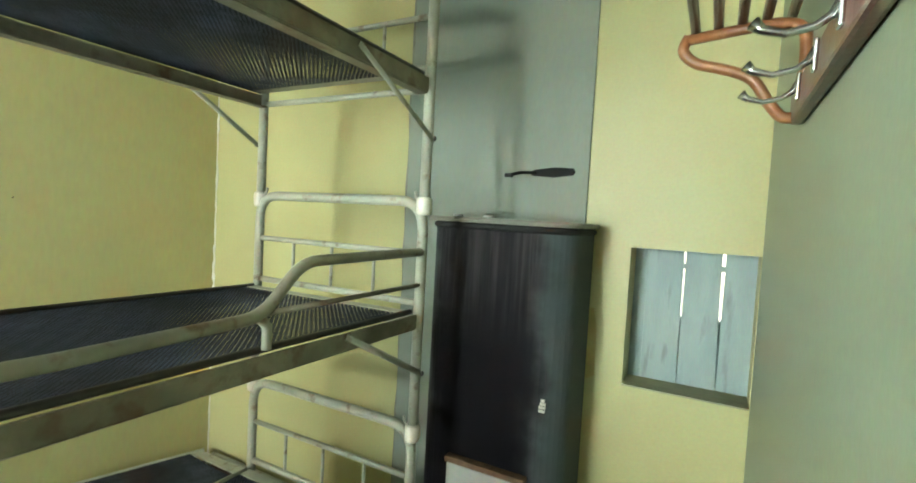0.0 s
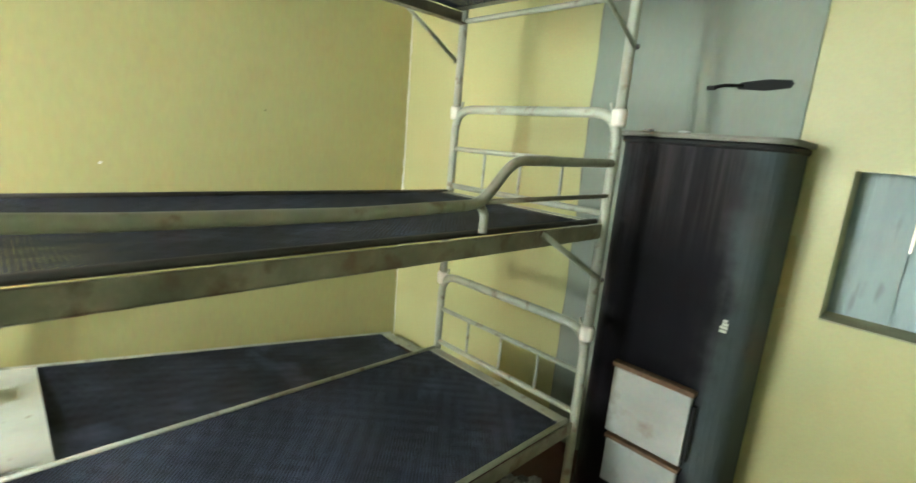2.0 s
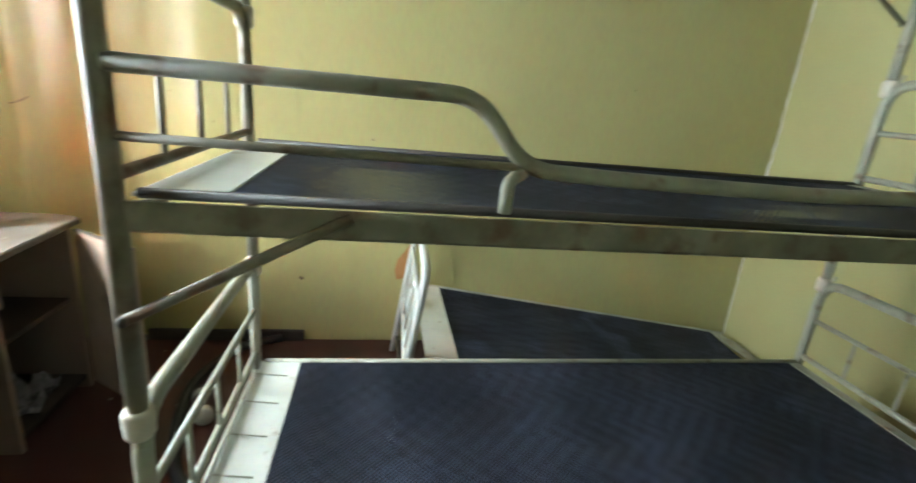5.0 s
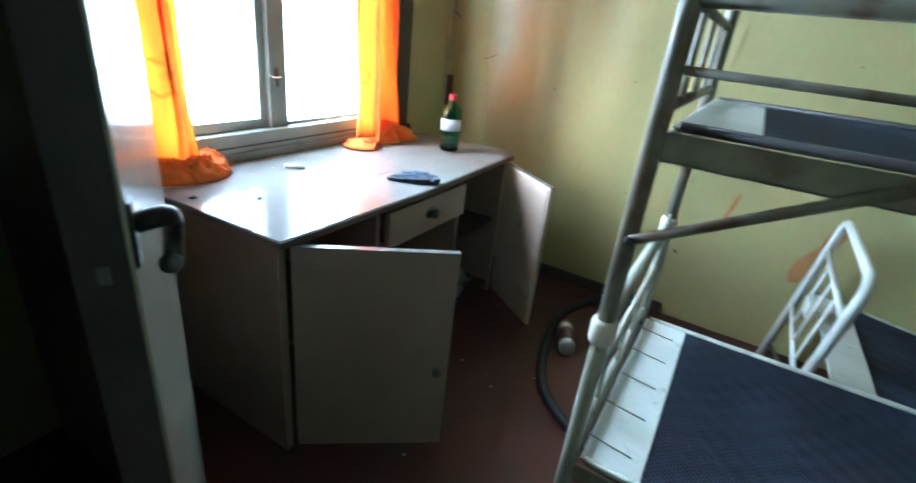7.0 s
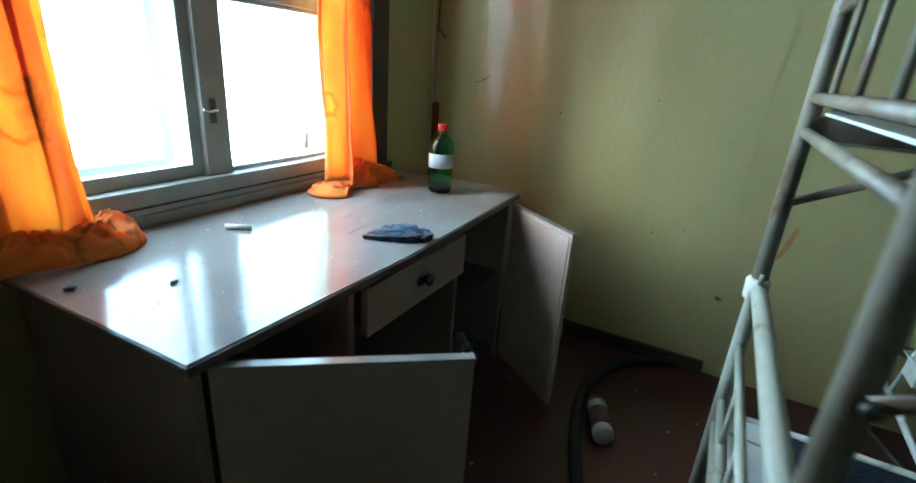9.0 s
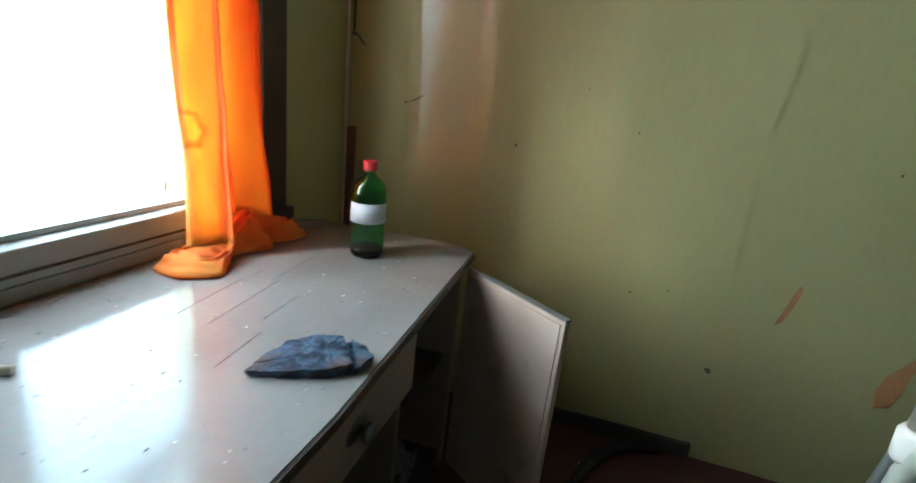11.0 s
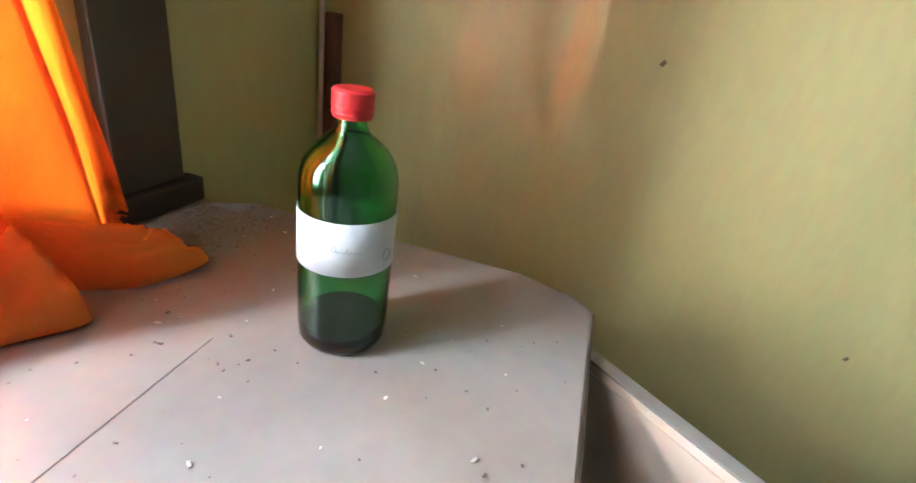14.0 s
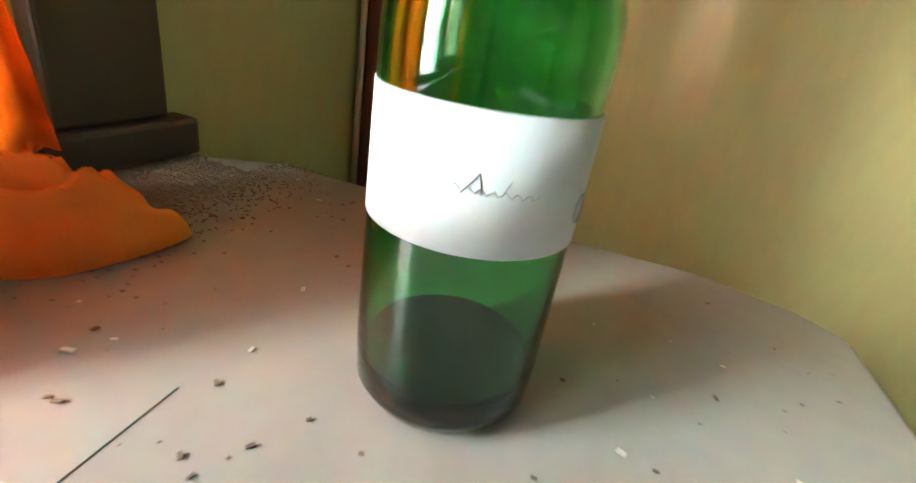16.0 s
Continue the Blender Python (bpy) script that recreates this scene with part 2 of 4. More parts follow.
leaf_mat = paint("leaf", (0.07, 0.12, 0.03), (0.11, 0.17, 0.05), 0.5, 3, 30, 0.1)
door_edge_mat = paint("grimy_brown_door_edge", (0.032, 0.023, 0.026), (0.05, 0.037, 0.038), 0.6, 9, 60, 0.3, stain=(0.045, 0.032, 0.028), amount=0.7, stain_scale=8)
grass_mat = paint("meadow", (0.34, 0.32, 0.20), (0.42, 0.38, 0.26), 0.9, 1.5, 30, 0.4)


def glass(name, tint, rough=0.0, ior=1.5):
    m = bpy.data.materials.new(name)
    m.use_nodes = True
    b = m.node_tree.nodes["Principled BSDF"]
    b.inputs["Base Color"].default_value = (*tint, 1)
    b.inputs["Transmission Weight"].default_value = 1.0
    b.inputs["Roughness"].default_value = rough
    b.inputs["IOR"].default_value = ior
    return m


pane_glass = glass("window_glass", (0.97, 0.99, 0.98), 0.0, 1.45)
bottle_glass = glass("green_bottle_glass", (0.20, 0.70, 0.27), 0.02, 1.5)
wine = paint("dark_green_residue", (0.0005, 0.004, 0.002), (0.001, 0.006, 0.003), 0.6, 10, 60, 0.0)
wine.node_tree.nodes["Principled BSDF"].inputs["Specular IOR Level"].default_value = 0.0


def cloth(name, a, b2):
    """Thin cloth that lets light through, with long bands of tone and thin brown tide marks."""
    m = paint(name, a, b2, 0.85, 7, 260, 0.25, stretch=(1.6, 1.0, 0.35))
    nt = m.node_tree
    p = nt.nodes["Principled BSDF"]
    out = nt.nodes["Material Output"]
    co = nt.nodes.new("ShaderNodeTexCoord")
    tide = node(nt, "ShaderNodeTexNoise", Scale=4.2, Detail=7.0)
    nt.links.new(co.outputs["Object"], tide.inputs["Vector"])
    off = nt.nodes.new("ShaderNodeMath")
    off.operation, off.inputs[1].default_value = "SUBTRACT", 0.61
    nt.links.new(tide.outputs["Fac"], off.inputs[0])
    size = nt.nodes.new("ShaderNodeMath")
    size.operation = "ABSOLUTE"
    nt.links.new(off.outputs[0], size.inputs[0])
    line = nt.nodes.new("ShaderNodeMapRange")
    line.inputs["From Min"].default_value, line.inputs["From Max"].default_value = 0.03, 0.002
    line.inputs["To Max"].default_value = 0.5
    nt.links.new(size.outputs[0], line.inputs["Value"])
    mark = nt.nodes.new("ShaderNodeMixRGB")
    nt.links.new(line.outputs[0], mark.inputs["Fac"])
    nt.links.new(p.inputs["Base Color"].links[0].from_socket, mark.inputs[1])
    mark.inputs[2].default_value = (0.36, 0.14, 0.03, 1)
    nt.links.new(mark.outputs[0], p.inputs["Base Color"])
    tr = nt.nodes.new("ShaderNodeBsdfTranslucent")
    nt.links.new(mark.outputs[0], tr.inputs["Color"])
    mx = nt.nodes.new("ShaderNodeMixShader")
    mx.inputs[0].default_value = 0.71
    nt.links.new(p.outputs[0], mx.inputs[1])
    nt.links.new(tr.outputs[0], mx.inputs[2])
    nt.links.new(mx.outputs[0], out.inputs["Surface"])
    return m


curtain_cloth = cloth("orange_curtain_cloth", (0.90, 0.33, 0.065), (0.94, 0.52, 0.10))


def net(name):
    """Tight woven bed net: thin wires crossing in small diamonds with open holes."""
    # The bluish patches put the window's sheen into the wires' colour.
    m = paint(name, (0.023, 0.025, 0.031), (0.044, 0.047, 0.058), 0.7, 2.5, 40, 0.2, metal=0.0, stain=(0.065, 0.074, 0.10), amount=0.85, stain_scale=3.0, stain_from=0.54)
    nt = m.node_tree
    p, out = nt.nodes["Principled BSDF"], nt.nodes["Material Output"]
    p.inputs["Specular IOR Level"].default_value = 0.15
    co = nt.nodes.new("ShaderNodeTexCoord")
    sep = nt.nodes.new("ShaderNodeSeparateXYZ")
    nt.links.new(co.outputs["Object"], sep.inputs[0])
    weave = node(nt, "ShaderNodeTexChecker", Scale=150.0)
    weave.inputs["Color1"].default_value, weave.inputs["Color2"].default_value = (1.7, 1.75, 2.1, 1), (0.55, 0.55, 0.6, 1)
    nt.links.new(co.outputs["Object"], weave.inputs["Vector"])
    tone = nt.nodes.new("ShaderNodeMixRGB")
    tone.blend_type, tone.inputs["Fac"].default_value = "MULTIPLY", 1.0
    nt.links.new(p.inputs["Base Color"].links[0].from_socket, tone.inputs[1])
    nt.links.new(weave.outputs["Color"], tone.inputs[2])
    nt.links.new(tone.outputs[0], p.inputs["Base Color"])
    holes = []
    for k in ("ADD", "SUBTRACT"):
        mul = nt.nodes.new("ShaderNodeMath")
        mul.operation = k
        nt.links.new(sep.outputs["X"], mul.inputs[0])
        nt.links.new(sep.outputs["Y"], mul.inputs[1])
        cell = nt.nodes.new("ShaderNodeMath")
        cell.operation, cell.inputs[1].default_value = "DIVIDE", 0.0165
        nt.links.new(mul.outputs[0], cell.inputs[0])
        fr = nt.nodes.new("ShaderNodeMath")
        fr.operation = "FRACT"
        nt.links.new(cell.outputs[0], fr.inputs[0])
        gt = nt.nodes.new("ShaderNodeMath")
        gt.operation, gt.inputs[1].default_value = "GREATER_THAN", 0.48
        nt.links.new(fr.outputs[0], gt.inputs[0])
        holes.append(gt)
    both = nt.nodes.new("ShaderNodeMath")
    both.operation = "MULTIPLY"
    nt.links.new(holes[0].outputs[0], both.inputs[0])
    nt.links.new(holes[1].outputs[0], both.inputs[1])
    tr = nt.nodes.new("ShaderNodeBsdfTransparent")
    mx = nt.nodes.new("ShaderNodeMixShader")
    nt.links.new(both.outputs[0], mx.inputs[0])
    nt.links.new(p.outputs[0], mx.inputs[1])
    nt.links.new(tr.outputs[0], mx.inputs[2])
    nt.links.new(mx.outputs[0], out.inputs["Surface"])
    return m


bed_net = net("bed_net")


# ---------------------------------------------------------------- geometry helpers
def part(name, bm, material, parent=None, label="", smooth=False):
    me = bpy.data.meshes.new(name)
    bm.normal_update()
    bm.to_mesh(me)
    bm.free()
    if smooth:
        me.polygons.foreach_set("use_smooth", [True] * len(me.polygons))
    me.materials.append(material)
    ob = new(name, me)
    if parent is not None:
        ob.parent = parent
    return tagged(ob, label)


def empty(name, at=(0, 0, 0), turn=0.0):
    e = new(name)
    e.empty_display_size = 0.1
    e.matrix_world = pose(*at, 0, 0, turn)
    return e


def box(bm, lo, hi, bevel=0.0, m=None):
    """A box between two corners, optionally bevelled and moved by a matrix."""
    v = [bm.verts.new((x, y, z)) for x in (lo[0], hi[0]) for y in (lo[1], hi[1]) for z in (lo[2], hi[2])]
    f = [bm.faces.new([v[i] for i in q]) for q in ((0, 1, 3, 2), (4, 6, 7, 5), (0, 4, 5, 1), (2, 3, 7, 6), (0, 2, 6, 4), (1, 5, 7, 3))]
    if m is not None:
        bmesh.ops.transform(bm, matrix=m, verts=v)
    if bevel:
        bmesh.ops.bevel(bm, geom=list({e for q in f for e in q.edges}), offset=bevel, segments=2, affect="EDGES", profile=0.6)
    return bm


def boxes(*pairs, bevel=0.0):
    bm = bmesh.new()
    for lo, hi in pairs:
        box(bm, lo, hi, bevel)
    return bm


def fillet(points, radius, n=5):
    """The line through the points with rounded corners."""
    p = [Vector(q) for q in points]
    out = [p[0]]
    for a, b, c in zip(p, p[1:], p[2:]):
        r = min(radius, (b - a).length * 0.49, (c - b).length * 0.49)
        s, e = b + (a - b).normalized() * r, b + (c - b).normalized() * r
        for i in range(n + 1):
            t = i / n
            out.append(s.lerp(b, t).lerp(b.lerp(e, t), t))
    return out + [p[-1]]


def tube(bm, points, r, seg=10, flat=1.0):
    """A tube of radius r (or one radius a point) along the points."""
    p = [Vector(q) for q in points]
    rs = r if isinstance(r, (list, tuple)) else [r] * len(p)
    rings, up = [], None
    for i, q in enumerate(p):
        d = (p[min(i + 1, len(p) - 1)] - p[max(i - 1, 0)]).normalized()
        if up is None:
            up = Vector((0, 0, 1)) if abs(d.z) < 0.9 else Vector((0, 1, 0))
        side = d.cross(up).normalized()
        up = side.cross(d).normalized()
        rings.append([bm.verts.new(q + (side * math.cos(a) + up * math.sin(a) * flat) * rs[i]) for a in (2 * math.pi * k / seg for k in range(seg))])
    for a, b in zip(rings, rings[1:]):
        for k in range(seg):
            bm.faces.new((a[k], a[(k + 1) % seg], b[(k + 1) % seg], b[k]))
    bm.faces.new(rings[0][::-1])
    bm.faces.new(rings[-1])
    return bm


def piped(name, points, r, material, parent, radius=0.0, seg=10, label="", flat=1.0):
    return part(name, tube(bmesh.new(), fillet(points, radius) if radius else points, r, seg, flat), material, parent, label, smooth=True)


def lathe(profile, seg=32, sweep=2 * math.pi, start=0.0):
    bm = bmesh.new()
    n = seg if sweep > 6.28 else seg + 1
    rings = [[bm.verts.new((r * math.cos(start + sweep * k / seg), r * math.sin(start + sweep * k / seg), z)) for k in range(n)] for r, z in profile]
    for a, b in zip(rings, rings[1:]):
        for k in range(seg):
            bm.faces.new((a[k], a[(k + 1) % n], b[(k + 1) % n], b[k]))
    return bm


def blob(points, z, thick, seed=0, axis="x"):
    """A flat irregular patch with the outline given, thick metres proud along the axis."""
    bm = bmesh.new()
    lo = [bm.verts.new((0, a, b)) for a, b in points]
    hi = [bm.verts.new((thick, a * 0.98 + points[0][0] * 0.02, b * 0.98 + points[0][1] * 0.02)) for a, b in points]
    n = len(points)
    bm.faces.new(hi)
    for i in range(n):
        bm.faces.new((lo[i], lo[(i + 1) % n], hi[(i + 1) % n], hi[i]))
    return bm


def structure(name, bm, material, label, category="", parent=None, smooth=False):
    return tagged(part(name, bm, material, parent, label, smooth), category=category or name.split("_")[0], kind="structure")


# ---------------------------------------------------------------- the room
W, E, N, S, H = -2.481, 0.145, 1.79, -2.20, 2.55
floor = structure("floor", boxes(((-2.75, -2.62, -0.12), (1.3, 2.1, 0.0))), floor_paint, "worn red-brown painted plank floor", "floor")
structure("ceiling", boxes(((-2.75, -2.62, H), (1.3, 2.1, H + 0.12))), ceiling_paint, "whitewashed plain ceiling of the room", "ceiling")

RIPPLES = ((-1.67, 0.017, 0.050), (-1.95, 0.012, 0.022), (-1.47, 0.003, 0.05), (-1.18, 0.014, 0.10), (-1.03, 0.005, 0.04), (-0.45, 0.004, 0.05), (0.30, 0.004, 0.07))


def wave(y, z):
    """How far the loose wall covering stands off the wall."""
    d = 0.0
    for k, (at, high, wide) in enumerate(RIPPLES):
        c = at + 0.018 * math.sin(1.7 * z + k * 2.1) + 0.006 * math.sin(6.3 * z + k)
        if k == 0 and y > c:
            wide *= 2.2
        d += high * (0.75 + 0.25 * math.sin(2.6 * z + 1.3 * k)) * math.exp(-((y - c) / wide) ** 2)
    # a long crumpled crease that runs down to the nail hole
    if z > 0.36:
        c = -0.757 - 0.020 * math.sin(2.7 * (z - 0.37)) + 0.022 * noise.noise((1.0, z * 7.0, 2.0))
        k = 0.004 * max(0.0, 0.35 + 1.9 * noise.noise((3.0, z * 8.0, 0.5))) * min(1.0, (z - 0.36) * 8)
        u = (y - c) / 0.010
        d += k * (math.exp(-u * u * 0.06) if u < 0 else math.exp(-u * u))
    return d + 0.0016 * noise.noise((0.0, y * 3.0, z * 2.0))


def rippled_wall():
    bm = box(bmesh.new(), (W - 0.2, -2.6, 0), (W - 0.004, 2.05, H))
    ny, nz = 640, 72
    g = [[bm.verts.new((W + wave(S + (N - S) * i / ny, H * j / nz), S + (N - S) * i / ny, H * j / nz)) for j in range(nz + 1)] for i in range(ny + 1)]
    for i in range(ny):
        for j in range(nz):
            bm.faces.new((g[i][j], g[i + 1][j], g[i + 1][j + 1], g[i][j + 1])).smooth = True
    return bm


wall_west = structure("wall_west", rippled_wall(), green_wall, "yellow-green painted wall with peeled spots", "wall")
NX0, NX1, NZ0, NZ1 = -0.24, E - 0.002, 0.921, 1.398
structure("wall_north", boxes(((W, N, 0), (NX0, N + 0.22, H)), ((NX0, N, 0), (E + 0.2, N + 0.22, NZ0)), ((NX0, N, NZ1), (E + 0.2, N + 0.22, H)), ((NX1, N, NZ0), (E + 0.2, N + 0.22, NZ1))),
          yellow_wall, "yellow painted end wall with a niche", "wall")
structure("wall_east", boxes(((E, -0.95, 0), (E + 0.18, N, H))), grey_wall, "pale grey-green painted side wall", "wall")
structure("wall_east_2", boxes(((0.324, -1.62, 0), (0.5, -0.949, H))), grey_wall, "pale grey-green wall beside the doorway", "wall")
# window wall, with the opening
WX0, WX1, WZ0, WZ1 = -1.93, -0.70, 0.775, 2.25
structure("wall_south", boxes(((W, S - 0.32, 0), (WX0, S, H)), ((WX1, S - 0.32, 0), (1.2, S, H)), ((WX0, S - 0.32, 0), (WX1, S, WZ0)), ((WX0, S - 0.32, WZ1), (WX1, S, H))),
          green_wall, "dull yellow-green painted window wall", "wall")
# little dark hall behind the doorway
structure("wall_partition", boxes(((-0.425, S, 0), (-0.36, -1.55, H)), ((-0.425, -1.62, 2.06), (0.33, -1.55, H)), ((0.27, -1.62, 0), (0.33, -1.55, 2.06))), partition_paint, "thin brownish painted partition wall with a doorway", "wall")
structure("wall_hall", boxes(((1.0, S, 0), (1.1, -1.62, H)), ((0.33, -1.62, 0), (1.1, -1.55, H))), hall_paint, "dark unlit wall of the hall", "wall")
structure("trim_doorway", boxes(((-0.425, -1.64, 0), (-0.415, -1.535, 2.05)), ((0.24, -1.64, 0), (0.27, -1.535, 2.05)), ((-0.425, -1.64, 2.02), (0.27, -1.535, 2.058)), bevel=0.003), dark_trim, "dark painted doorway lining", "door frame")
# chimney breast
structure("wall_chimney", boxes(((-1.18, 1.780, 0), (-0.40, N - 0.001, H)), bevel=0.003), blue_paint, "blue-grey limewashed chimney breast, sooty near the top", "chimney")
structure("baseboard", boxes(((W, -1.52, 0), (W + 0.022, -0.75, 0.06)), bevel=0.004), dark_trim, "dark brown low baseboard", "baseboard")


# ---------------------------------------------------------------- niche with boards
niche = tagged(empty("board_shutter", (NX0, N + 0.12, NZ0)), "blue-grey painted plank shutter with daylight gaps, in the niche", "shutter")
NH = NZ1 - NZ0
for lo0, lo1, hi0, hi1 in ((0.001, 0.0435, 0.001, 0.0435), (0.044, 0.1635, 0.044, 0.160), (0.166, 0.2855, 0.168, 0.279), (0.288, 0.384, 0.291, 0.384)):
    bm = bmesh.new()
    v = [bm.verts.new((x, y, zz)) for zz, a, b in ((0.001, lo0, lo1), (NH - 0.001, hi0, hi1)) for x in (a, b) for y in (0.0, 0.022)]
    for q in ((0, 1, 3, 2), (4, 6, 7, 5), (0, 4, 5, 1), (2, 3, 7, 6), (0, 2, 6, 4), (1, 5, 7, 3)):
        bm.faces.new([v[k] for k in q])
    bmesh.ops.recalc_face_normals(bm, faces=bm.faces)
    part("plank", bm, board_paint, niche)
part("batten", box(bmesh.new(), (0.004, 0.024, 0.86 * NH), (0.378, 0.044, 0.90 * NH), 0.002), board_paint, niche)
# Added unseen behind the planks to block daylight in their lower gaps.
part("back_board", box(bmesh.new(), (0.004, 0.024, 0.004), (0.378, 0.040, 0.50 * NH), 0.002), board_paint, niche)
structure("trim_niche", boxes(((NX0 + 0.001, N - 0.012, NZ0 - 0.002), (NX1 - 0.002, N + 0.118, NZ0 + 0.003))), niche_sill, "dusty bare sill of the niche", "sill")


# ---------------------------------------------------------------- stove
def rounded_plan(x0, x1, y0, y1, r, n=8):
    """Plan of a body that stands against the wall y1, with its two front corners rounded."""
    pts = [(x1, y1)]
    pts += [(x1 - r + r * math.cos(a), y0 + r - r * math.sin(a)) for a in (math.pi / 2 * k / n for k in range(n + 1))]
    pts += [(x0 + r - r * math.sin(a), y0 + r - r * math.cos(a)) for a in (math.pi / 2 * k / n for k in range(n + 1))]
    return pts + [(x0, y1)]


def column(plan, zs, grow=None):
    bm = bmesh.new()
    cx, cy = sum(p[0] for p in plan) / len(plan), max(p[1] for p in plan)
    rings = [[bm.verts.new((cx + (x - cx) * g, cy + (y - cy) * g, z)) for x, y in plan] for z, g in zs]
    n = len(plan)
    for a, b in zip(rings, rings[1:]):
        for k in range(n):
            bm.faces.new((a[k], b[k], b[(k + 1) % n], a[(k + 1) % n]))
    bm.faces.new(rings[0])
    bm.faces.new(rings[-1][::-1])
    bmesh.ops.recalc_face_normals(bm, faces=bm.faces)
    return bm


stove = tagged(empty("heating_stove", (-0.61, 1.6, 0)), "tall black sheet-iron heating stove, sooty, against the chimney", "stove")
stove.matrix_world = Matrix()
plan = rounded_plan(-0.892, -0.365, 1.50, 1.778, 0.10)
body = part("stove_body", column(plan, ((0, 1), (0.05, 1), (0.6, 1.0), (1.0, 1.0), (1.43, 1))), stove_iron, stove, smooth=False)
part("stove_lip", column(plan, ((1.43, 1.005), (1.437, 1.03), (1.447, 1.03), (1.452, 1.005))), soot, stove, "black sooty seam under the top plate")
part("top_plate", column(rounded_plan(-0.902, -0.350, 1.485, 1.778, 0.07), ((1.453, 1), (1.462, 1.01), (1.470, 1))), stove_top, stove, "dusty grey top plate")
part("stove_ring", column(plan, ((0.02, 1.02), (0.06, 1.02), (0.065, 1.0))), soot, stove)
fire_door = part("fire_door", boxes(((-0.745, 1.470, 0.375), (-0.470, 1.499, 0.630)), bevel=0.006), stove_door_paint, stove, "whitened cast fire door")
part("door_rim", boxes(((-0.752, 1.466, 0.631), (-0.463, 1.500, 0.650)), bevel=0.004), rust, fire_door, "rusty upper rim")
part("door_hinge", tube(bmesh.new(), [(-0.462, 1.485, 0.40), (-0.462, 1.485, 0.60)], 0.009), soot, fire_door)
ash = part("ash_door", boxes(((-0.735, 1.474, 0.17), (-0.475, 1.499, 0.345)), bevel=0.006), stove_door_paint, stove, "whitened ash door")
part("door_rim", boxes(((-0.742, 1.470, 0.346), (-0.468, 1.500, 0.360)), bevel=0.003), rust, ash)
for i, (dx, dz, w) in enumerate(((0, 0, 0.022), (0.002, 0.011, 0.018), (-0.001, -0.012, 0.02), (0.001, 0.022, 0.012))):
    part("chalk_mark", box(bmesh.new(), (-0.428 + dx - w / 2, 1.4935, 0.885 + dz - 0.004), (-0.428 + dx + w / 2, 1.4995, 0.885 + dz + 0.004), 0, None), chalk, stove)
for x, y in ((-0.80, 1.56), (-0.675, 1.55)):
    bm = lathe(((0.0, 0.004), (0.017, 0.004), (0.019, 0.0), (0.017, -0.002)), 12)
    knob = tagged(part("jar_lid", bm, can_lid, None, "small pale tin lid lying on the stove top", True), category="lid")
    knob.matrix_world = pose(x, y, 1.475)
# damper in the chimney: a sooty slot, the slide and its rod
damper = tagged(empty("damper", (-0.5, 1.75, 1.64)), "black sooty damper slide in the chimney breast", "damper")
damper.matrix_world = Matrix()
slot = [(-0.62, 1.652), (-0.60, 1.664), (-0.56, 1.668), (-0.52, 1.672), (-0.455, 1.668), (-0.447, 1.655), (-0.455, 1.642), (-0.53, 1.634), (-0.575, 1.638), (-0.61, 1.640)]
bm = blob([(a, b) for a, b in slot], 0, 0.006)
bmesh.ops.transform(bm, matrix=Matrix(((0, 1, 0, 0), (-1, 0, 0, 1.7815), (0, 0, 1, 0), (0, 0, 0, 1))), verts=bm.verts)
bmesh.ops.recalc_face_normals(bm, faces=bm.faces)
part("slide_plate", bm, soot, damper)
piped("rod", [(-0.60, 1.777, 1.652), (-0.63, 1.70, 1.644), (-0.645, 1.655, 1.632)], 0.006, soot, damper)
part("rod_end", box(bmesh.new(), (-0.668, 1.645, 1.622), (-0.640, 1.66, 1.636), 0.003), soot, damper)


# ---------------------------------------------------------------- bunk bed
XF, XB, YN, YS = -0.78, -1.515, 1.30, -0.755
R = 0.0165


def end_frame(parent, y, zb, leg_to, pitch_top, sgn, paint_mat=bed_paint):
    """One end of a tier: two legs that bend into an arch, two crossbars, rods, and couplings for the tier above."""
    top = zb + pitch_top
    piped("end_arch", [(XF, y, leg_to), (XF, y, top), (XB, y, top), (XB, y, leg_to)], R, paint_mat, parent, 0.09, 12)
    for dz, r in ((0.185, 0.0095), (0.03, 0.011), (-0.035, 0.0105)):
        if zb + dz > leg_to + 0.05:
            piped("crossbar", [(XF, y, zb + dz), (XB, y, zb + dz)], r, paint_mat, parent, 0, 8)
    for k in (1, 2, 3):
        x = XF + (XB - XF) * k / 4
        piped("rod", [(x, y, zb + 0.03), (x, y, zb + 0.185)], 0.006, paint_mat, parent, 0, 6)


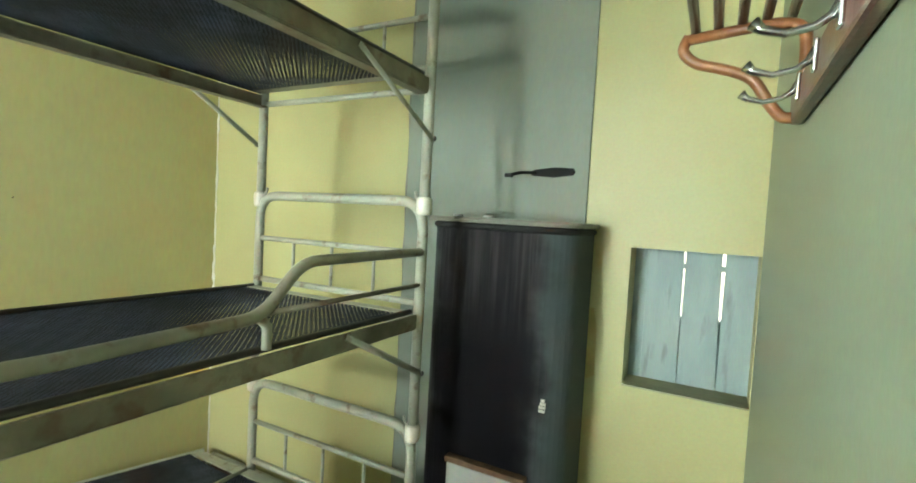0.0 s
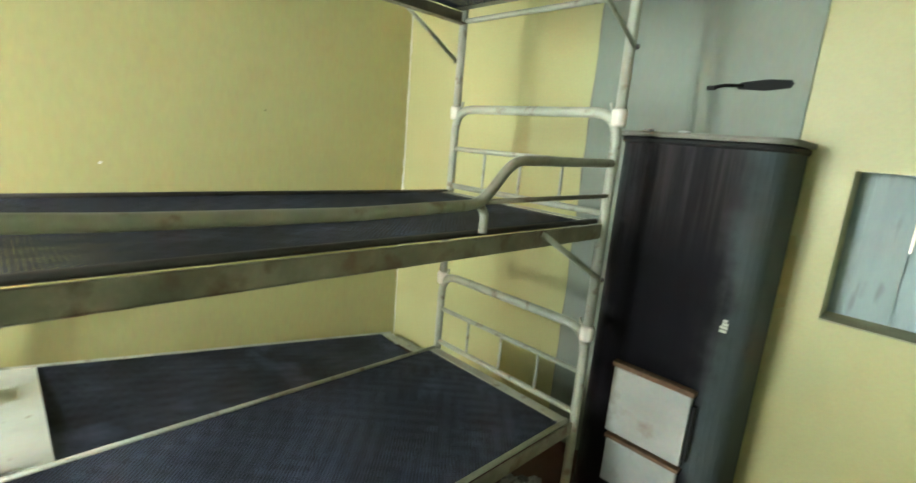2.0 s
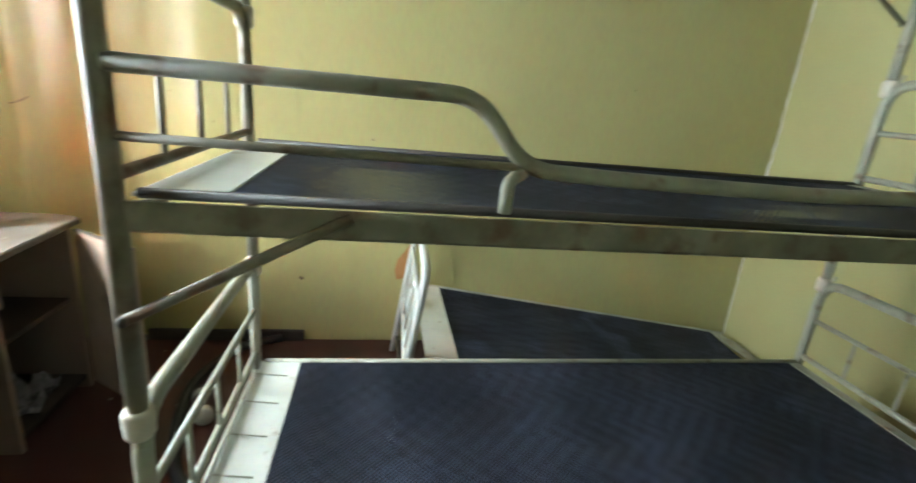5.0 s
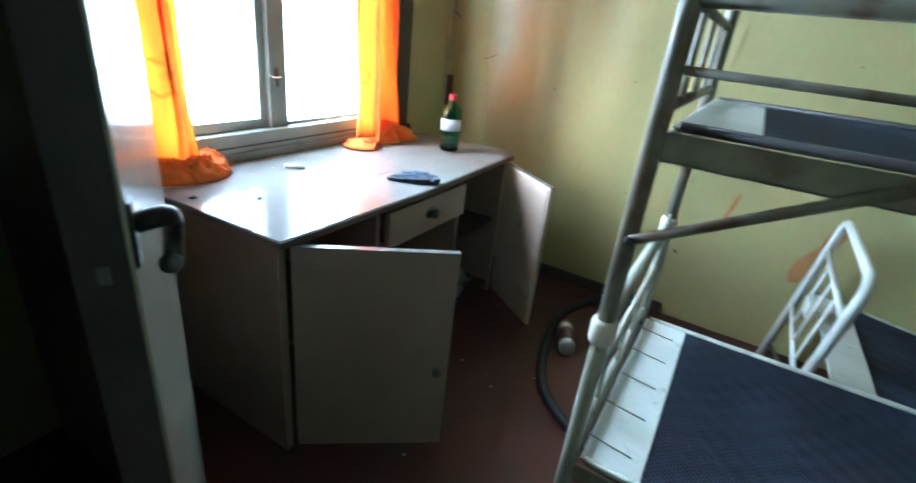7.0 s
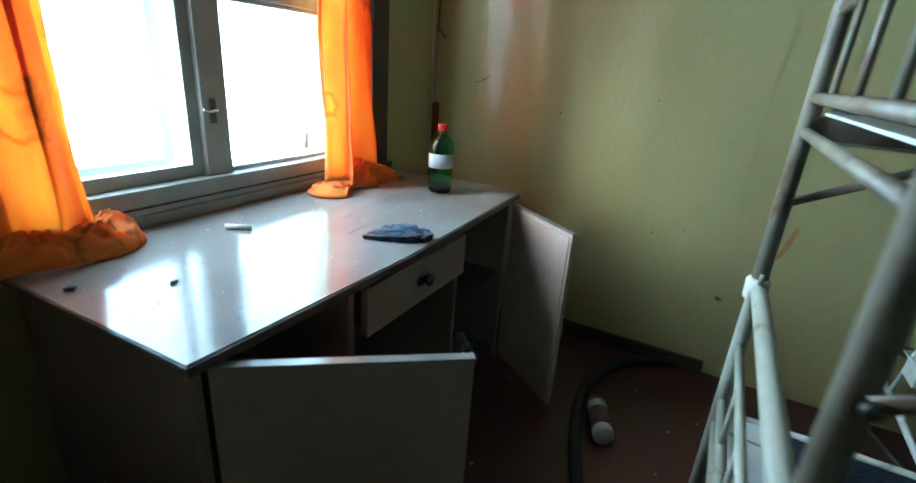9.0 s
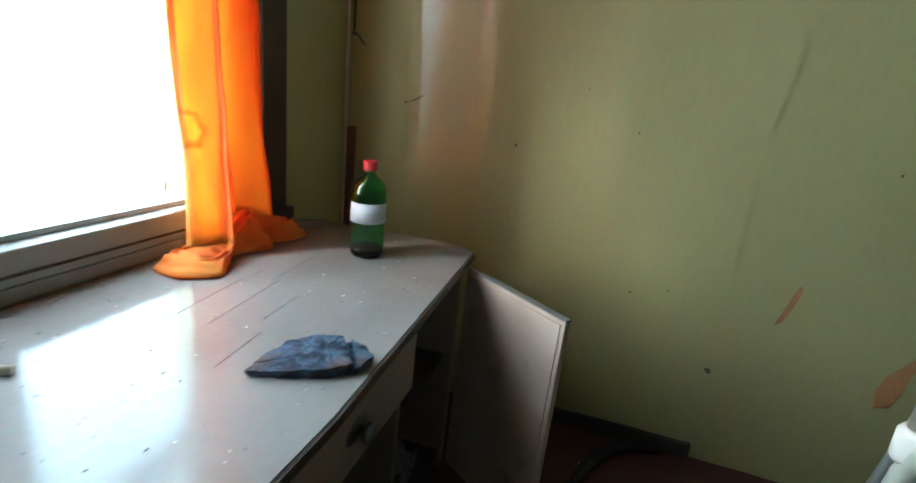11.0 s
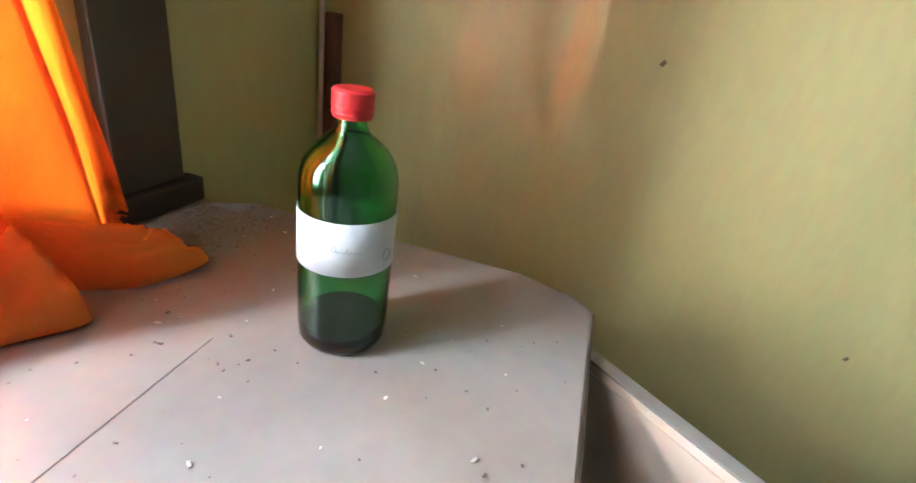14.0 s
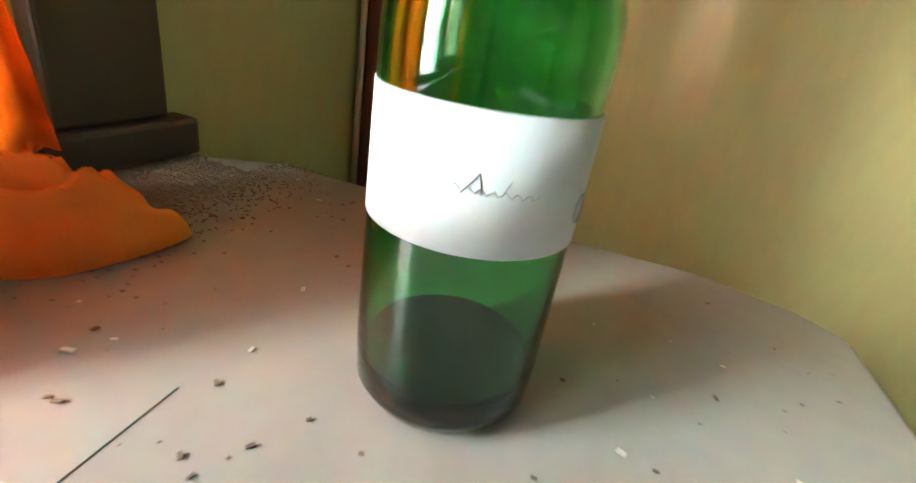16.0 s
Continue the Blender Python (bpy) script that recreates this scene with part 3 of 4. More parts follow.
def tier(parent, zb, leg_to, net_sag=0.02, strip_s=0.125, strip_n=0.045, brace=True):
    for x, out in ((XF, 1), (XB, -1)):
        # angle-iron side rail: an upright web with a flange below
        bm = box(bmesh.new(), (x - 0.004, YS + 0.015, zb - 0.047), (x + 0.004, YN - 0.015, zb - 0.003), 0.0015)
        box(bm, (min(x, x - out * 0.035), YS + 0.015, zb - 0.051), (max(x, x - out * 0.035), YN - 0.015, zb - 0.0475))
        part("side_rail", bm, worn_shaded_rail, parent, "chipped and rusty side rail")
        piped("net_edge", [(x - out * 0.012, YS + 0.03, zb + 0.006), (x - out * 0.012, YN - 0.03, zb + 0.006)], 0.0085, dark_trim if brace else bed_paint, parent, 0, 8)
        if brace:
            for y, s in ((YN, -1), (YS, 1)):
                # Braces at the window end get the darker enamel as backlit shade.
                piped("brace", [(x + out * 0.006, y + s * 0.335, zb - 0.012), (x + out * 0.02, y + s * 0.006, zb - 0.185)], 0.004, worn_shaded_rail if s > 0 else bed_paint, parent, 0, 8, flat=2.3)
                bolt = lathe(((0.0, 0.006), (0.007, 0.005), (0.009, 0.0), (0.0, 0.0)), 8)
                b = part("bolt", bolt, dark_steel, parent, smooth=True)
                b.matrix_local = pose(x + out * 0.026, y + s * 0.006, zb - 0.185, 0, 90 * out, 0)
    for y, s, w in ((YN, -1, strip_n), (YS, 1, strip_s)):
        a, b = sorted((y + s * 0.02, y + s * (0.02 + w)))
        part("end_plate", box(bmesh.new(), (XB + 0.012, a, zb + 0.000), (XF - 0.012, b, zb + 0.006), 0.002), bed_white if w > 0.06 else bed_paint, parent, "white sheet strip at the end of the net" if w > 0.06 else "")
        if w > 0.06 and not brace:
            for k in range(5):
                x = XB + 0.09 + (XF - XB - 0.18) * k / 4
                piped("hook", [(x, a - 0.004, zb + 0.009), (x + 0.012, b - 0.03, zb + 0.0065)], 0.0022, bed_paint, parent, 0, 6)
    # net, sagging a little: crossing wires that lie over one another
    bm = bmesh.new()
    y0, y1 = YS + 0.02 + strip_s, YN - 0.02 - strip_n
    nx, ny = 8, 18
    for deep in (0.0, 0.0028, 0.0056):
        g = [[bm.verts.new((XB + 0.01 + (XF - XB - 0.02) * i / nx, y0 + (y1 - y0) * j / ny, zb + 0.004 - deep - net_sag * math.sin(math.pi * i / nx) * math.sin(math.pi * j / ny) ** 0.6)) for j in range(ny + 1)] for i in range(nx + 1)]
        for i in range(nx):
            for j in range(ny):
                bm.faces.new((g[i][j], g[i + 1][j], g[i + 1][j + 1], g[i][j + 1]))
    part("bed_net", bm, bed_net, parent, "dark woven metal net", True)


bunk = tagged(empty("bunk_bed"), "three-tier metal bunk bed with dark nets and chipped pale paint", "bunk bed")
LEVELS = (0.455, 1.165, 1.885)
for i, zb in enumerate(LEVELS):
    leg = 0.0 if i == 0 else LEVELS[i - 1] + 0.345
    tier(bunk, zb, leg, brace=i > 0)
    for y, s in ((YN, 1), (YS, -1)):
        # Upper frames at the window end carry their backlit shade in the enamel.
        end_frame(bunk, y, zb, leg, 0.345, s, worn_shaded_rail if i and y == YS else bed_paint)
        if i:
            for x in (XF, XB):
                c = part("coupling", lathe(((0.0, -0.034), (0.019, -0.034), (0.024, -0.026), (0.025, 0.012), (0.021, 0.02), (0.0, 0.02)), 14), coupling_paint, bunk, "pinkish white coupling cup", True)
                c.matrix_local = pose(x, y, leg - 0.008)
                piped("spike", [(x, y, leg - 0.012), (x + (0.03 if x == XB else -0.03), y, leg + 0.012), (x + (0.035 if x == XB else -0.035), y, leg + 0.03)], 0.005, bed_paint, bunk, 0, 6)
        else:
            for x in (XF, XB):
                part("foot_cap", boxes(((x - 0.02, y - 0.02, 0), (x + 0.02, y + 0.02, 0.03)), bevel=0.006), rubber, bunk)
# guard rail of the middle tier: one long tube, high at both ends
z = LEVELS[1]
GX = XF + 0.002
piped("guard_rail", [(GX, YS + 0.01, z + 0.184), (GX, YS + 0.515, z + 0.184), (GX, YS + 0.60, z + 0.080), (GX + 0.012, 0.0, z + 0.076), (GX + 0.022, 0.35, z + 0.073),
                     (GX, YN - 0.59, z + 0.078), (GX, YN - 0.485, z + 0.184), (GX, YN - 0.01, z + 0.190)], 0.0132, guard_enamel, bunk, 0.045, 12)
for y, s in ((YS, 1), (YN, -1)):
    piped("guard_bar", [(GX, y + s * 0.01, z + 0.088), (GX, y + s * 0.585, z + 0.083)], 0.0068, worn_shaded_rail, bunk, 0, 8)
    piped("guard_foot", [(GX, y + s * 0.60, z + 0.078), (GX, y + s * 0.575, z + 0.06), (GX, y + s * 0.575, z + 0.008)], 0.0105, bed_paint, bunk, 0.02, 10)



# ---------------------------------------------------------------- single bed by the wall, its far end sunk to the floor
single = tagged(empty("single_bed"), "pale metal single bed by the wall, its far end collapsed", "bed")
A, B = Vector((0, -0.19, 0.372)), Vector((0, 1.70, 0.10))
X0, X1 = -2.395, -1.64


def on_bed(x, t, dz=0.0):
    p = A.lerp(B, t)
    return (x, p.y, p.z + dz)


for x in (X0, X1):
    bm = bmesh.new()
    tube(bm, [on_bed(x, 0), on_bed(x, 1)], 0.021, 4)
    part("side_rail", bm, bed_paint, single)
for t0, t1, mt in ((0.005, 0.075, bed_white), (0.955, 0.99, bed_paint)):
    bm = bmesh.new()
    q = [bm.verts.new(on_bed(x, t, 0.012)) for x, t in ((X0 + 0.02, t0), (X1 - 0.02, t0), (X1 - 0.02, t1), (X0 + 0.02, t1))]
    f = bm.faces.new(q)
    r = bmesh.ops.extrude_face_region(bm, geom=[f])
    bmesh.ops.translate(bm, verts=[v for v in r["geom"] if isinstance(v, bmesh.types.BMVert)], vec=(0, 0, 0.006))
    part("end_plate", bm, mt, single)
bm = bmesh.new()
for deep in (0.0, 0.0028, 0.0056):
    g = [[bm.verts.new(on_bed(X0 + 0.01 + (X1 - X0 - 0.02) * i / 6, 0.075 + 0.88 * j / 14, 0.014 - deep - 0.02 * math.sin(math.pi * i / 6))) for j in range(15)] for i in range(7)]
    for i in range(6):
        for j in range(14):
            bm.faces.new((g[i][j], g[i + 1][j], g[i + 1][j + 1], g[i][j + 1]))
part("bed_net", bm, bed_net, single, "dark woven metal net", True)
FL, FR = Vector((-2.37, -0.275, 0.0)), Vector((-1.655, -0.295, 0.0))
UP = Vector((0.008, 0.095, 0.735))
piped("footboard_arch", [FL, FL + UP, FR + UP, FR], 0.0165, bed_white, single, 0.08, 12)
for k, r in ((0.80, 0.010), (0.42, 0.010)):
    piped("crossbar", [FL + UP * k, FR + UP * k], r, bed_white, single, 0, 8)
for t in (0.28, 0.5, 0.72):
    piped("rod", [FL.lerp(FR, t) + UP * 0.42, FL.lerp(FR, t) + UP * 0.80], 0.007, bed_white, single, 0, 6)
part("latch", box(bmesh.new(), (-0.05, -0.012, -0.03), (0.05, 0.012, 0.03), 0.005, Matrix.Translation(FL.lerp(FR, 0.36) + UP * 0.58)), bed_white, single)
piped("strut", [(-2.30, -0.26, 0.12), (-1.70, -0.27, 0.30)], 0.008, dark_steel, single, 0, 6)
piped("end_arch", [(X0 + 0.01, 1.72, 0.0), (X0 + 0.01, 1.745, 0.075), (X1 - 0.01, 1.745, 0.075), (X1 - 0.01, 1.72, 0.0)], 0.0165, bed_paint, single, 0.05, 10)


# ---------------------------------------------------------------- desk
DX0, DX1, DY0, DY1, DZ = -2.122, -0.690, -2.185, -1.545, 0.745
desk = tagged(empty("writing_desk"), "old white-painted writing desk with open doors and a drawer", "desk")
bm = bmesh.new()
outline = [(DX0 + 0.0, -2.10), (DX0 - 0.026, -1.668), (DX0 - 0.005, -1.588), (DX0 + 0.02, -1.556), (-1.28, -1.524), (DX1, -1.538), (DX1 + 0.02, DY0), (DX0 + 0.05, DY0)]
lo = [bm.verts.new((x, y, DZ - 0.022)) for x, y in outline]
hi = [bm.verts.new((x, y, DZ)) for x, y in outline]
bm.faces.new(hi), bm.faces.new(lo[::-1])
for i in range(len(outline)):
    j = (i + 1) % len(outline)
    bm.faces.new((lo[i], lo[j], hi[j], hi[i]))
bmesh.ops.recalc_face_normals(bm, faces=bm.faces)
bmesh.ops.bevel(bm, geom=[e for e in bm.edges if abs(e.verts[0].co.z - e.verts[1].co.z) < 1e-4], offset=0.003, segments=2, affect="EDGES")
part("desktop", bm, desk_white, desk, "white desktop, scratched and dusty")
bm = bmesh.new()
for a, b in (((DX0 + 0.022, -1.556), (-1.28, -1.524)), ((-1.28, -1.524), (DX1 - 0.001, -1.538))):
    v = [bm.verts.new((x, y + d, z)) for x, y in (a, b) for d in (-0.0005, 0.003) for z in (DZ - 0.0215, DZ - 0.0035)]
    for q in ((0, 1, 3, 2), (4, 6, 7, 5), (0, 4, 5, 1), (2, 3, 7, 6), (0, 2, 6, 4), (1, 5, 7, 3)):
        bm.faces.new([v[k] for k in q])
bmesh.ops.recalc_face_normals(bm, faces=bm.faces)
part("edge_band", bm, worn_edge, desk, "dark worn front edge of the desktop")
SZ = DZ - 0.023
FY = DY1 - 0.03
part("side_panel", boxes(((DX1 - 0.045, DY0 + 0.02, 0.0), (DX1 - 0.02, FY, SZ)), bevel=0.002), desk_side, desk)
part("side_panel", boxes(((-1.13, DY0 + 0.02, 0.0), (-1.11, FY - 0.004, SZ)), bevel=0.002), desk_side, desk)
part("side_panel", boxes(((-1.66, DY0 + 0.02, 0.0), (-1.64, FY - 0.004, SZ)), bevel=0.002), desk_side, desk)
part("side_panel", boxes(((-2.075, DY0 + 0.02, 0.0), (-2.05, FY, SZ)), bevel=0.002), desk_side, desk)
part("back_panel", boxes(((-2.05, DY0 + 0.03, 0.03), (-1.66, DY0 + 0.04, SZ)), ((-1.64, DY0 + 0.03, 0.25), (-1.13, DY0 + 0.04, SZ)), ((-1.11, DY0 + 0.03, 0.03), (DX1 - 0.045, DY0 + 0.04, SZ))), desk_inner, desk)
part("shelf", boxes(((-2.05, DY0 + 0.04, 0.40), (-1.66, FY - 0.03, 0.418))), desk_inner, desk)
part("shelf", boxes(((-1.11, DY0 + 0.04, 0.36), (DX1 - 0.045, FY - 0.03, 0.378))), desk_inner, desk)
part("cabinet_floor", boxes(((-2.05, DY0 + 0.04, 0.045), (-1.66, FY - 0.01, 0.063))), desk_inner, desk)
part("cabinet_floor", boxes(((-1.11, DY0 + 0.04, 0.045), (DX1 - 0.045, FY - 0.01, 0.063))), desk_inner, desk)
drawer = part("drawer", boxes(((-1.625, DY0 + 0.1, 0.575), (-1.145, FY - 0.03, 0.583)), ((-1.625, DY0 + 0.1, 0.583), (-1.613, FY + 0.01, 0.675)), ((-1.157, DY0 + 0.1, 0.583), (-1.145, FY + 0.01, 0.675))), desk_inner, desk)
part("drawer_front", box(bmesh.new(), (-1.635, FY + 0.01, 0.568), (-1.137, FY + 0.03, 0.700), 0.003), desk_side, drawer, "cream drawer front, pulled slightly out")
kb = part("drawer_knob", lathe(((0.0, 0.0), (0.008, 0.0), (0.008, 0.012), (0.018, 0.018), (0.019, 0.026), (0.012, 0.031), (0.0, 0.032)), 16), dark_steel, drawer, smooth=True)
kb.matrix_local = pose(-1.385, FY + 0.03, 0.640, -90, 0, 0)
kp = part("knob_plate", lathe(((0.0, 0.004), (0.019, 0.003), (0.024, 0.0)), 20), dark_steel, drawer, "oval dark metal plate", smooth=True)
kp.matrix_local = pose(-1.385, FY + 0.0302, 0.640, -90, 0, 0) @ Matrix.Diagonal((1.5, 1, 1, 1))


def leaf(parent, hinge, free, z0, z1, front, back, handle_side):
    """A cabinet door from its hinge to its free edge."""
    h, f = Vector((*hinge, 0)), Vector((*free, 0))
    d = (f - h)
    m = Matrix.Translation((h.x, h.y, 0)) @ Matrix.Rotation(math.atan2(d.y, d.x), 4, "Z")
    w = d.length
    s = handle_side
    a = part("cabinet_door", box(bmesh.new(), (0, -0.009, z0), (w, 0.009, z1), 0.002, m), front, parent)
    part("door_edge", box(bmesh.new(), (-0.001, -0.010, z1 - 0.001), (w + 0.001, 0.010, z1 + 0.003), 0.001, m), desk_white, a, "pale worn upper edge")
    part("door_face", box(bmesh.new(), (0.012, s * -0.0115 - 0.001, z0 + 0.012), (w - 0.012, s * -0.0115 + 0.001, z1 - 0.012), 0, m), back, a)
    k = part("door_knob", lathe(((0.0, 0.0), (0.007, 0.0), (0.007, 0.012), (0.014, 0.018), (0.013, 0.026), (0.0, 0.028)), 14), dark_steel, a, smooth=True)
    k.matrix_local = m @ pose(w - 0.035, s * 0.009, z0 + 0.30, -90 * s, 0, 0)
    return a


leaf(desk, (-0.735, -1.552), (-1.010, -1.200), 0.03, 0.716, desk_side, desk_side, -1)
leaf(desk, (-2.062, -1.552), (-1.845, -1.250), 0.03, 0.708, door_back, door_back, 1)
# worn lines cut into the top
for a, b in (((-1.62, -1.896), (-1.83, -1.912)), ((-1.40, -1.86), (-1.64, -1.885)), ((-1.35, -1.93), (-1.60, -1.955)), ((-1.46, -1.79), (-1.58, -1.80)), ((-1.30, -1.75), (-1.42, -1.762)), ((-1.62, -1.947), (-1.66, -1.953))):
    part("scratch", tube(bmesh.new(), [(*a, DZ + 0.0002), (*b, DZ + 0.0002)], 0.0005, 4), scratch_grey, desk)


# ---------------------------------------------------------------- window
FY0, FY1 = S - 0.09, S - 0.015
JX0, JX1 = WX0 + 0.15, WX1 - 0.05
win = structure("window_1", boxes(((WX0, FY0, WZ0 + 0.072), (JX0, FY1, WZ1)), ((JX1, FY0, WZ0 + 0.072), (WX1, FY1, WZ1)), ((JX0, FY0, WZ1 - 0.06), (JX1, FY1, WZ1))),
                frame_shaded_white, "white-painted casement window, paint worn", "window")
MX0, MX1 = -1.305, -1.222
JX0 = -1.768
part("mullion", boxes(((MX0, FY0, WZ0 + 0.072), (MX1, FY1 + 0.006, WZ1 - 0.06)), bevel=0.004), frame_shaded_white, win)
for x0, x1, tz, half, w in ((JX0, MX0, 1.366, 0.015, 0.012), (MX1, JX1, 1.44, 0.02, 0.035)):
    part("transom", boxes(((x0, FY0, tz - half), (x1, FY1, tz + half)), bevel=0.004), frame_shaded_white, win)
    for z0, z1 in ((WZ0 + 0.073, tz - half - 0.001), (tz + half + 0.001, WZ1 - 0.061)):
        sash = part("sash", boxes(((x0 + 0.001, S - 0.07, z0), (x0 + w, S - 0.028, z1)), ((x1 - w, S - 0.07, z0), (x1 - 0.001, S - 0.028, z1)), ((x0 + w, S - 0.07, z0), (x1 - w, S - 0.028, z0 + w)), ((x0 + w, S - 0.07, z1 - w), (x1 - w, S - 0.028, z1))), frame_shaded_white, win)
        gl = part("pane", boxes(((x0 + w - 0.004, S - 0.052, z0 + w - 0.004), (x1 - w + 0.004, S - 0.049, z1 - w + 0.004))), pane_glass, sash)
        gl.visible_shadow = False
a, b, c, w, top = MX1 + 0.03, JX1 - 0.03, WZ0 + 0.085, 0.032, 1.43
part("outer_sash", boxes(((a, S - 0.155, c), (a + w, S - 0.12, top)), ((b - w, S - 0.155, c), (b, S - 0.12, top)), ((a + w, S - 0.155, c), (b - w, S - 0.12, c + w)), ((a + w, S - 0.155, top - w), (b - w, S - 0.12, top)), bevel=0.002), sash_glare_white, win, "outer casement behind the inner one, painted whiter for the glare")
part("outer_stop", boxes(((MX1, S - 0.16, WZ0 + 0.072), (JX1, S - 0.115, c - 0.002))), sash_glare_white, win)
part("window_sill", boxes(((WX0 + 0.001, FY0 - 0.1, WZ0 + 0.002), (WX1 - 0.001, S + 0.012, WZ0 + 0.071)), bevel=0.006), frame_shaded_white, win, "dusty white sill board")
catch = part("window_catch", boxes(((-1.262, FY1 + 0.0065, 1.0), (-1.242, FY1 + 0.012, 1.07)), bevel=0.002), dark_steel, win)
piped("catch_handle", [(-1.252, FY1 + 0.011, 1.04), (-1.252, FY1 + 0.034, 1.04), (-1.219, FY1 + 0.038, 1.037), (-1.206, FY1 + 0.038, 1.045)], 0.0045, steel, catch, 0.008, 8)
structure("trim_window_ledge", boxes(((WX0, S + 0.0005, DZ + 0.001), (WX1, S + 0.011, WZ0 + 0.001)), bevel=0.002), frame_shaded_white, "narrow grey-white board under the window sill", "window trim")
part("sill_groove", boxes(((WX0 + 0.01, S + 0.0125, WZ0 + 0.020), (WX1 - 0.01, S + 0.0135, WZ0 + 0.026))), grit, win, "dark line of dirt along the sill")
structure("trim_window_side", boxes(((-2.06, S, DZ + 0.041), (-1.955, S + 0.022, 2.33)), bevel=0.004), dark_trim, "dark brown board beside the window", "window trim")
structure("trim_window_foot", boxes(((-2.085, S, DZ + 0.002), (-1.95, S + 0.033, DZ + 0.040)), bevel=0.005), dark_trim, "dark brown moulded foot of the window board", "window trim")


# ---------------------------------------------------------------- curtains
def along(points, u):
    """A point on a smooth line through the given ones."""
    s = u * (len(points) - 1)
    k = min(int(s), len(points) - 2)
    f = s - k
    p = [Vector(points[max(0, min(len(points) - 1, k + d))]) for d in (-1, 0, 1, 2)]
    return 0.5 * (2 * p[1] + (p[2] - p[0]) * f + (2 * p[0] - 5 * p[1] + 4 * p[2] - p[3]) * f * f + (3 * p[1] - p[0] - 3 * p[2] + p[3]) * f ** 3)


def curtain(name, x0, x1, y, flare, hem, seed, label, folds, ztop=2.25, amp=0.03, heap=0.075, low=0.0, lean=0.0, far=0.0):
    """A hanging cloth whose lower end lies crumpled on the desk inside the line of its hem."""
    rnd = random.Random(seed)
    ph = [rnd.uniform(0, 6.28) for _ in range(6)]
    bm = bmesh.new()
    nu, nv, nl = 150, 50, 32

    def lift(u):
        return 1.0 - low * max(0.0, min(1.0, (u - 0.5) / 0.2)) - far * max(0.0, min(1.0, (0.36 - u) / 0.2))

    rows = []
    for j in range(nv + nl + 2):
        row = []
        for i in range(nu + 1):
            u = i / nu
            if j <= nv:
                v = j / nv
                zz = ztop + (DZ + heap * lift(u) - ztop) * v
                wid = 1 + flare * max(0, v - 0.55) ** 2 * 5 - 0.10 * math.sin(math.pi * v)
                t = folds * 6.283 * u + ph[0] + 0.9 * v + 0.5 * noise.noise((u * 3, v * 3, seed * 0.7))
                a = amp * (0.6 + 0.5 * v)
                xx = (x0 + x1) / 2 + (x1 - x0) * (u - 0.5) * wid + 0.016 * math.sin(2 * t)
                yy = y + a * (math.sin(t) + 0.25 * math.sin(2 * t + ph[2])) + 0.3 * a * math.sin(folds * 17 * u + ph[1] - 2 * v) * v
                yy += 0.010 * v * noise.noise((u * 5 + v * 5, v * 9, seed * 1.7)) + 0.006 * v * (0.4 - abs(noise.noise((u * 8 + 3 * v, v * 12 - 6 * u, seed * 0.9))))
                xx += 0.014 * v * noise.noise((u * 3, v * 4, seed * 2.3)) - lean * v ** 3
                row.append((xx, yy, zz))
            else:
                w = min(1.0, (j - nv) / nl)
                px, py, _ = rows[nv][i]
                q = along(hem, u)
                reach = (Vector((px, py)) - q).length
                r1 = 0.5 - abs(noise.noise((u * 9 + 1.7 * w, w * 2.4 - 5 * u, seed * 3.1)))
                r2 = 0.4 - abs(noise.noise((u * 17 - 3 * w, w * 5 + 3 * u, seed * 1.3)))
                mid = 4 * w * (1 - w)
                zz = DZ + 0.005 + (heap * lift(u) - 0.005) * max(0.0, 1 - w ** (1.1 + lift(u))) ** 0.6 + mid * lift(u) * (0.052 * r1 + 0.034 * r2) * min(1, reach / 0.07)
                e = w + 0.10 * mid * r2
                if j == nv + nl + 1:
                    e, zz = 0.86, DZ + 0.0022
                row.append((px + (q.x - px) * e, py + (q.y - py) * e, max(zz, DZ + 0.0022)))
        rows.append(row)
    vs = [[bm.verts.new(p) for p in row] for row in rows]
    for a, b in zip(vs, vs[1:]):
        for i in range(nu):
            bm.faces.new((a[i], a[i + 1], b[i + 1], b[i]))
    lower = [[bm.verts.new((x + (rows[nv][i][0] - x) * 0.10, y2 + (rows[nv][i][1] - y2) * 0.10, DZ + 0.002 + (zz - DZ - 0.002) * 0.82)) for i, (x, y2, zz) in enumerate(row)] for row in rows[nv + 1:nv + nl + 1]]
    for a, b in zip(lower, lower[1:]):
        for i in range(nu):
            bm.faces.new((a[i], a[i + 1], b[i + 1], b[i]))
    ob = tagged(part(name, bm, curtain_cloth, None, label, True), category="curtain", group="window curtains")
    so = ob.modifiers.new("thickness", "SOLIDIFY")
    so.thickness = 0.0012
    return ob


curtain("curtain", -1.865, -1.60, -2.112, 0.16, [(-1.885, -2.145), (-1.905, -2.085), (-1.940, -2.022), (-1.862, -2.030), (-1.808, -2.085), (-1.792, -2.020), (-1.735, -2.045), (-1.690, -2.060), (-1.630, -2.020), (-1.575, -1.995), (-1.522, -2.060), (-1.532, -2.135)],
        5, "orange cloth curtain with water stains, crumpled on the desk", 2.1, amp=0.036, low=0.62, lean=0.038, far=0.45)
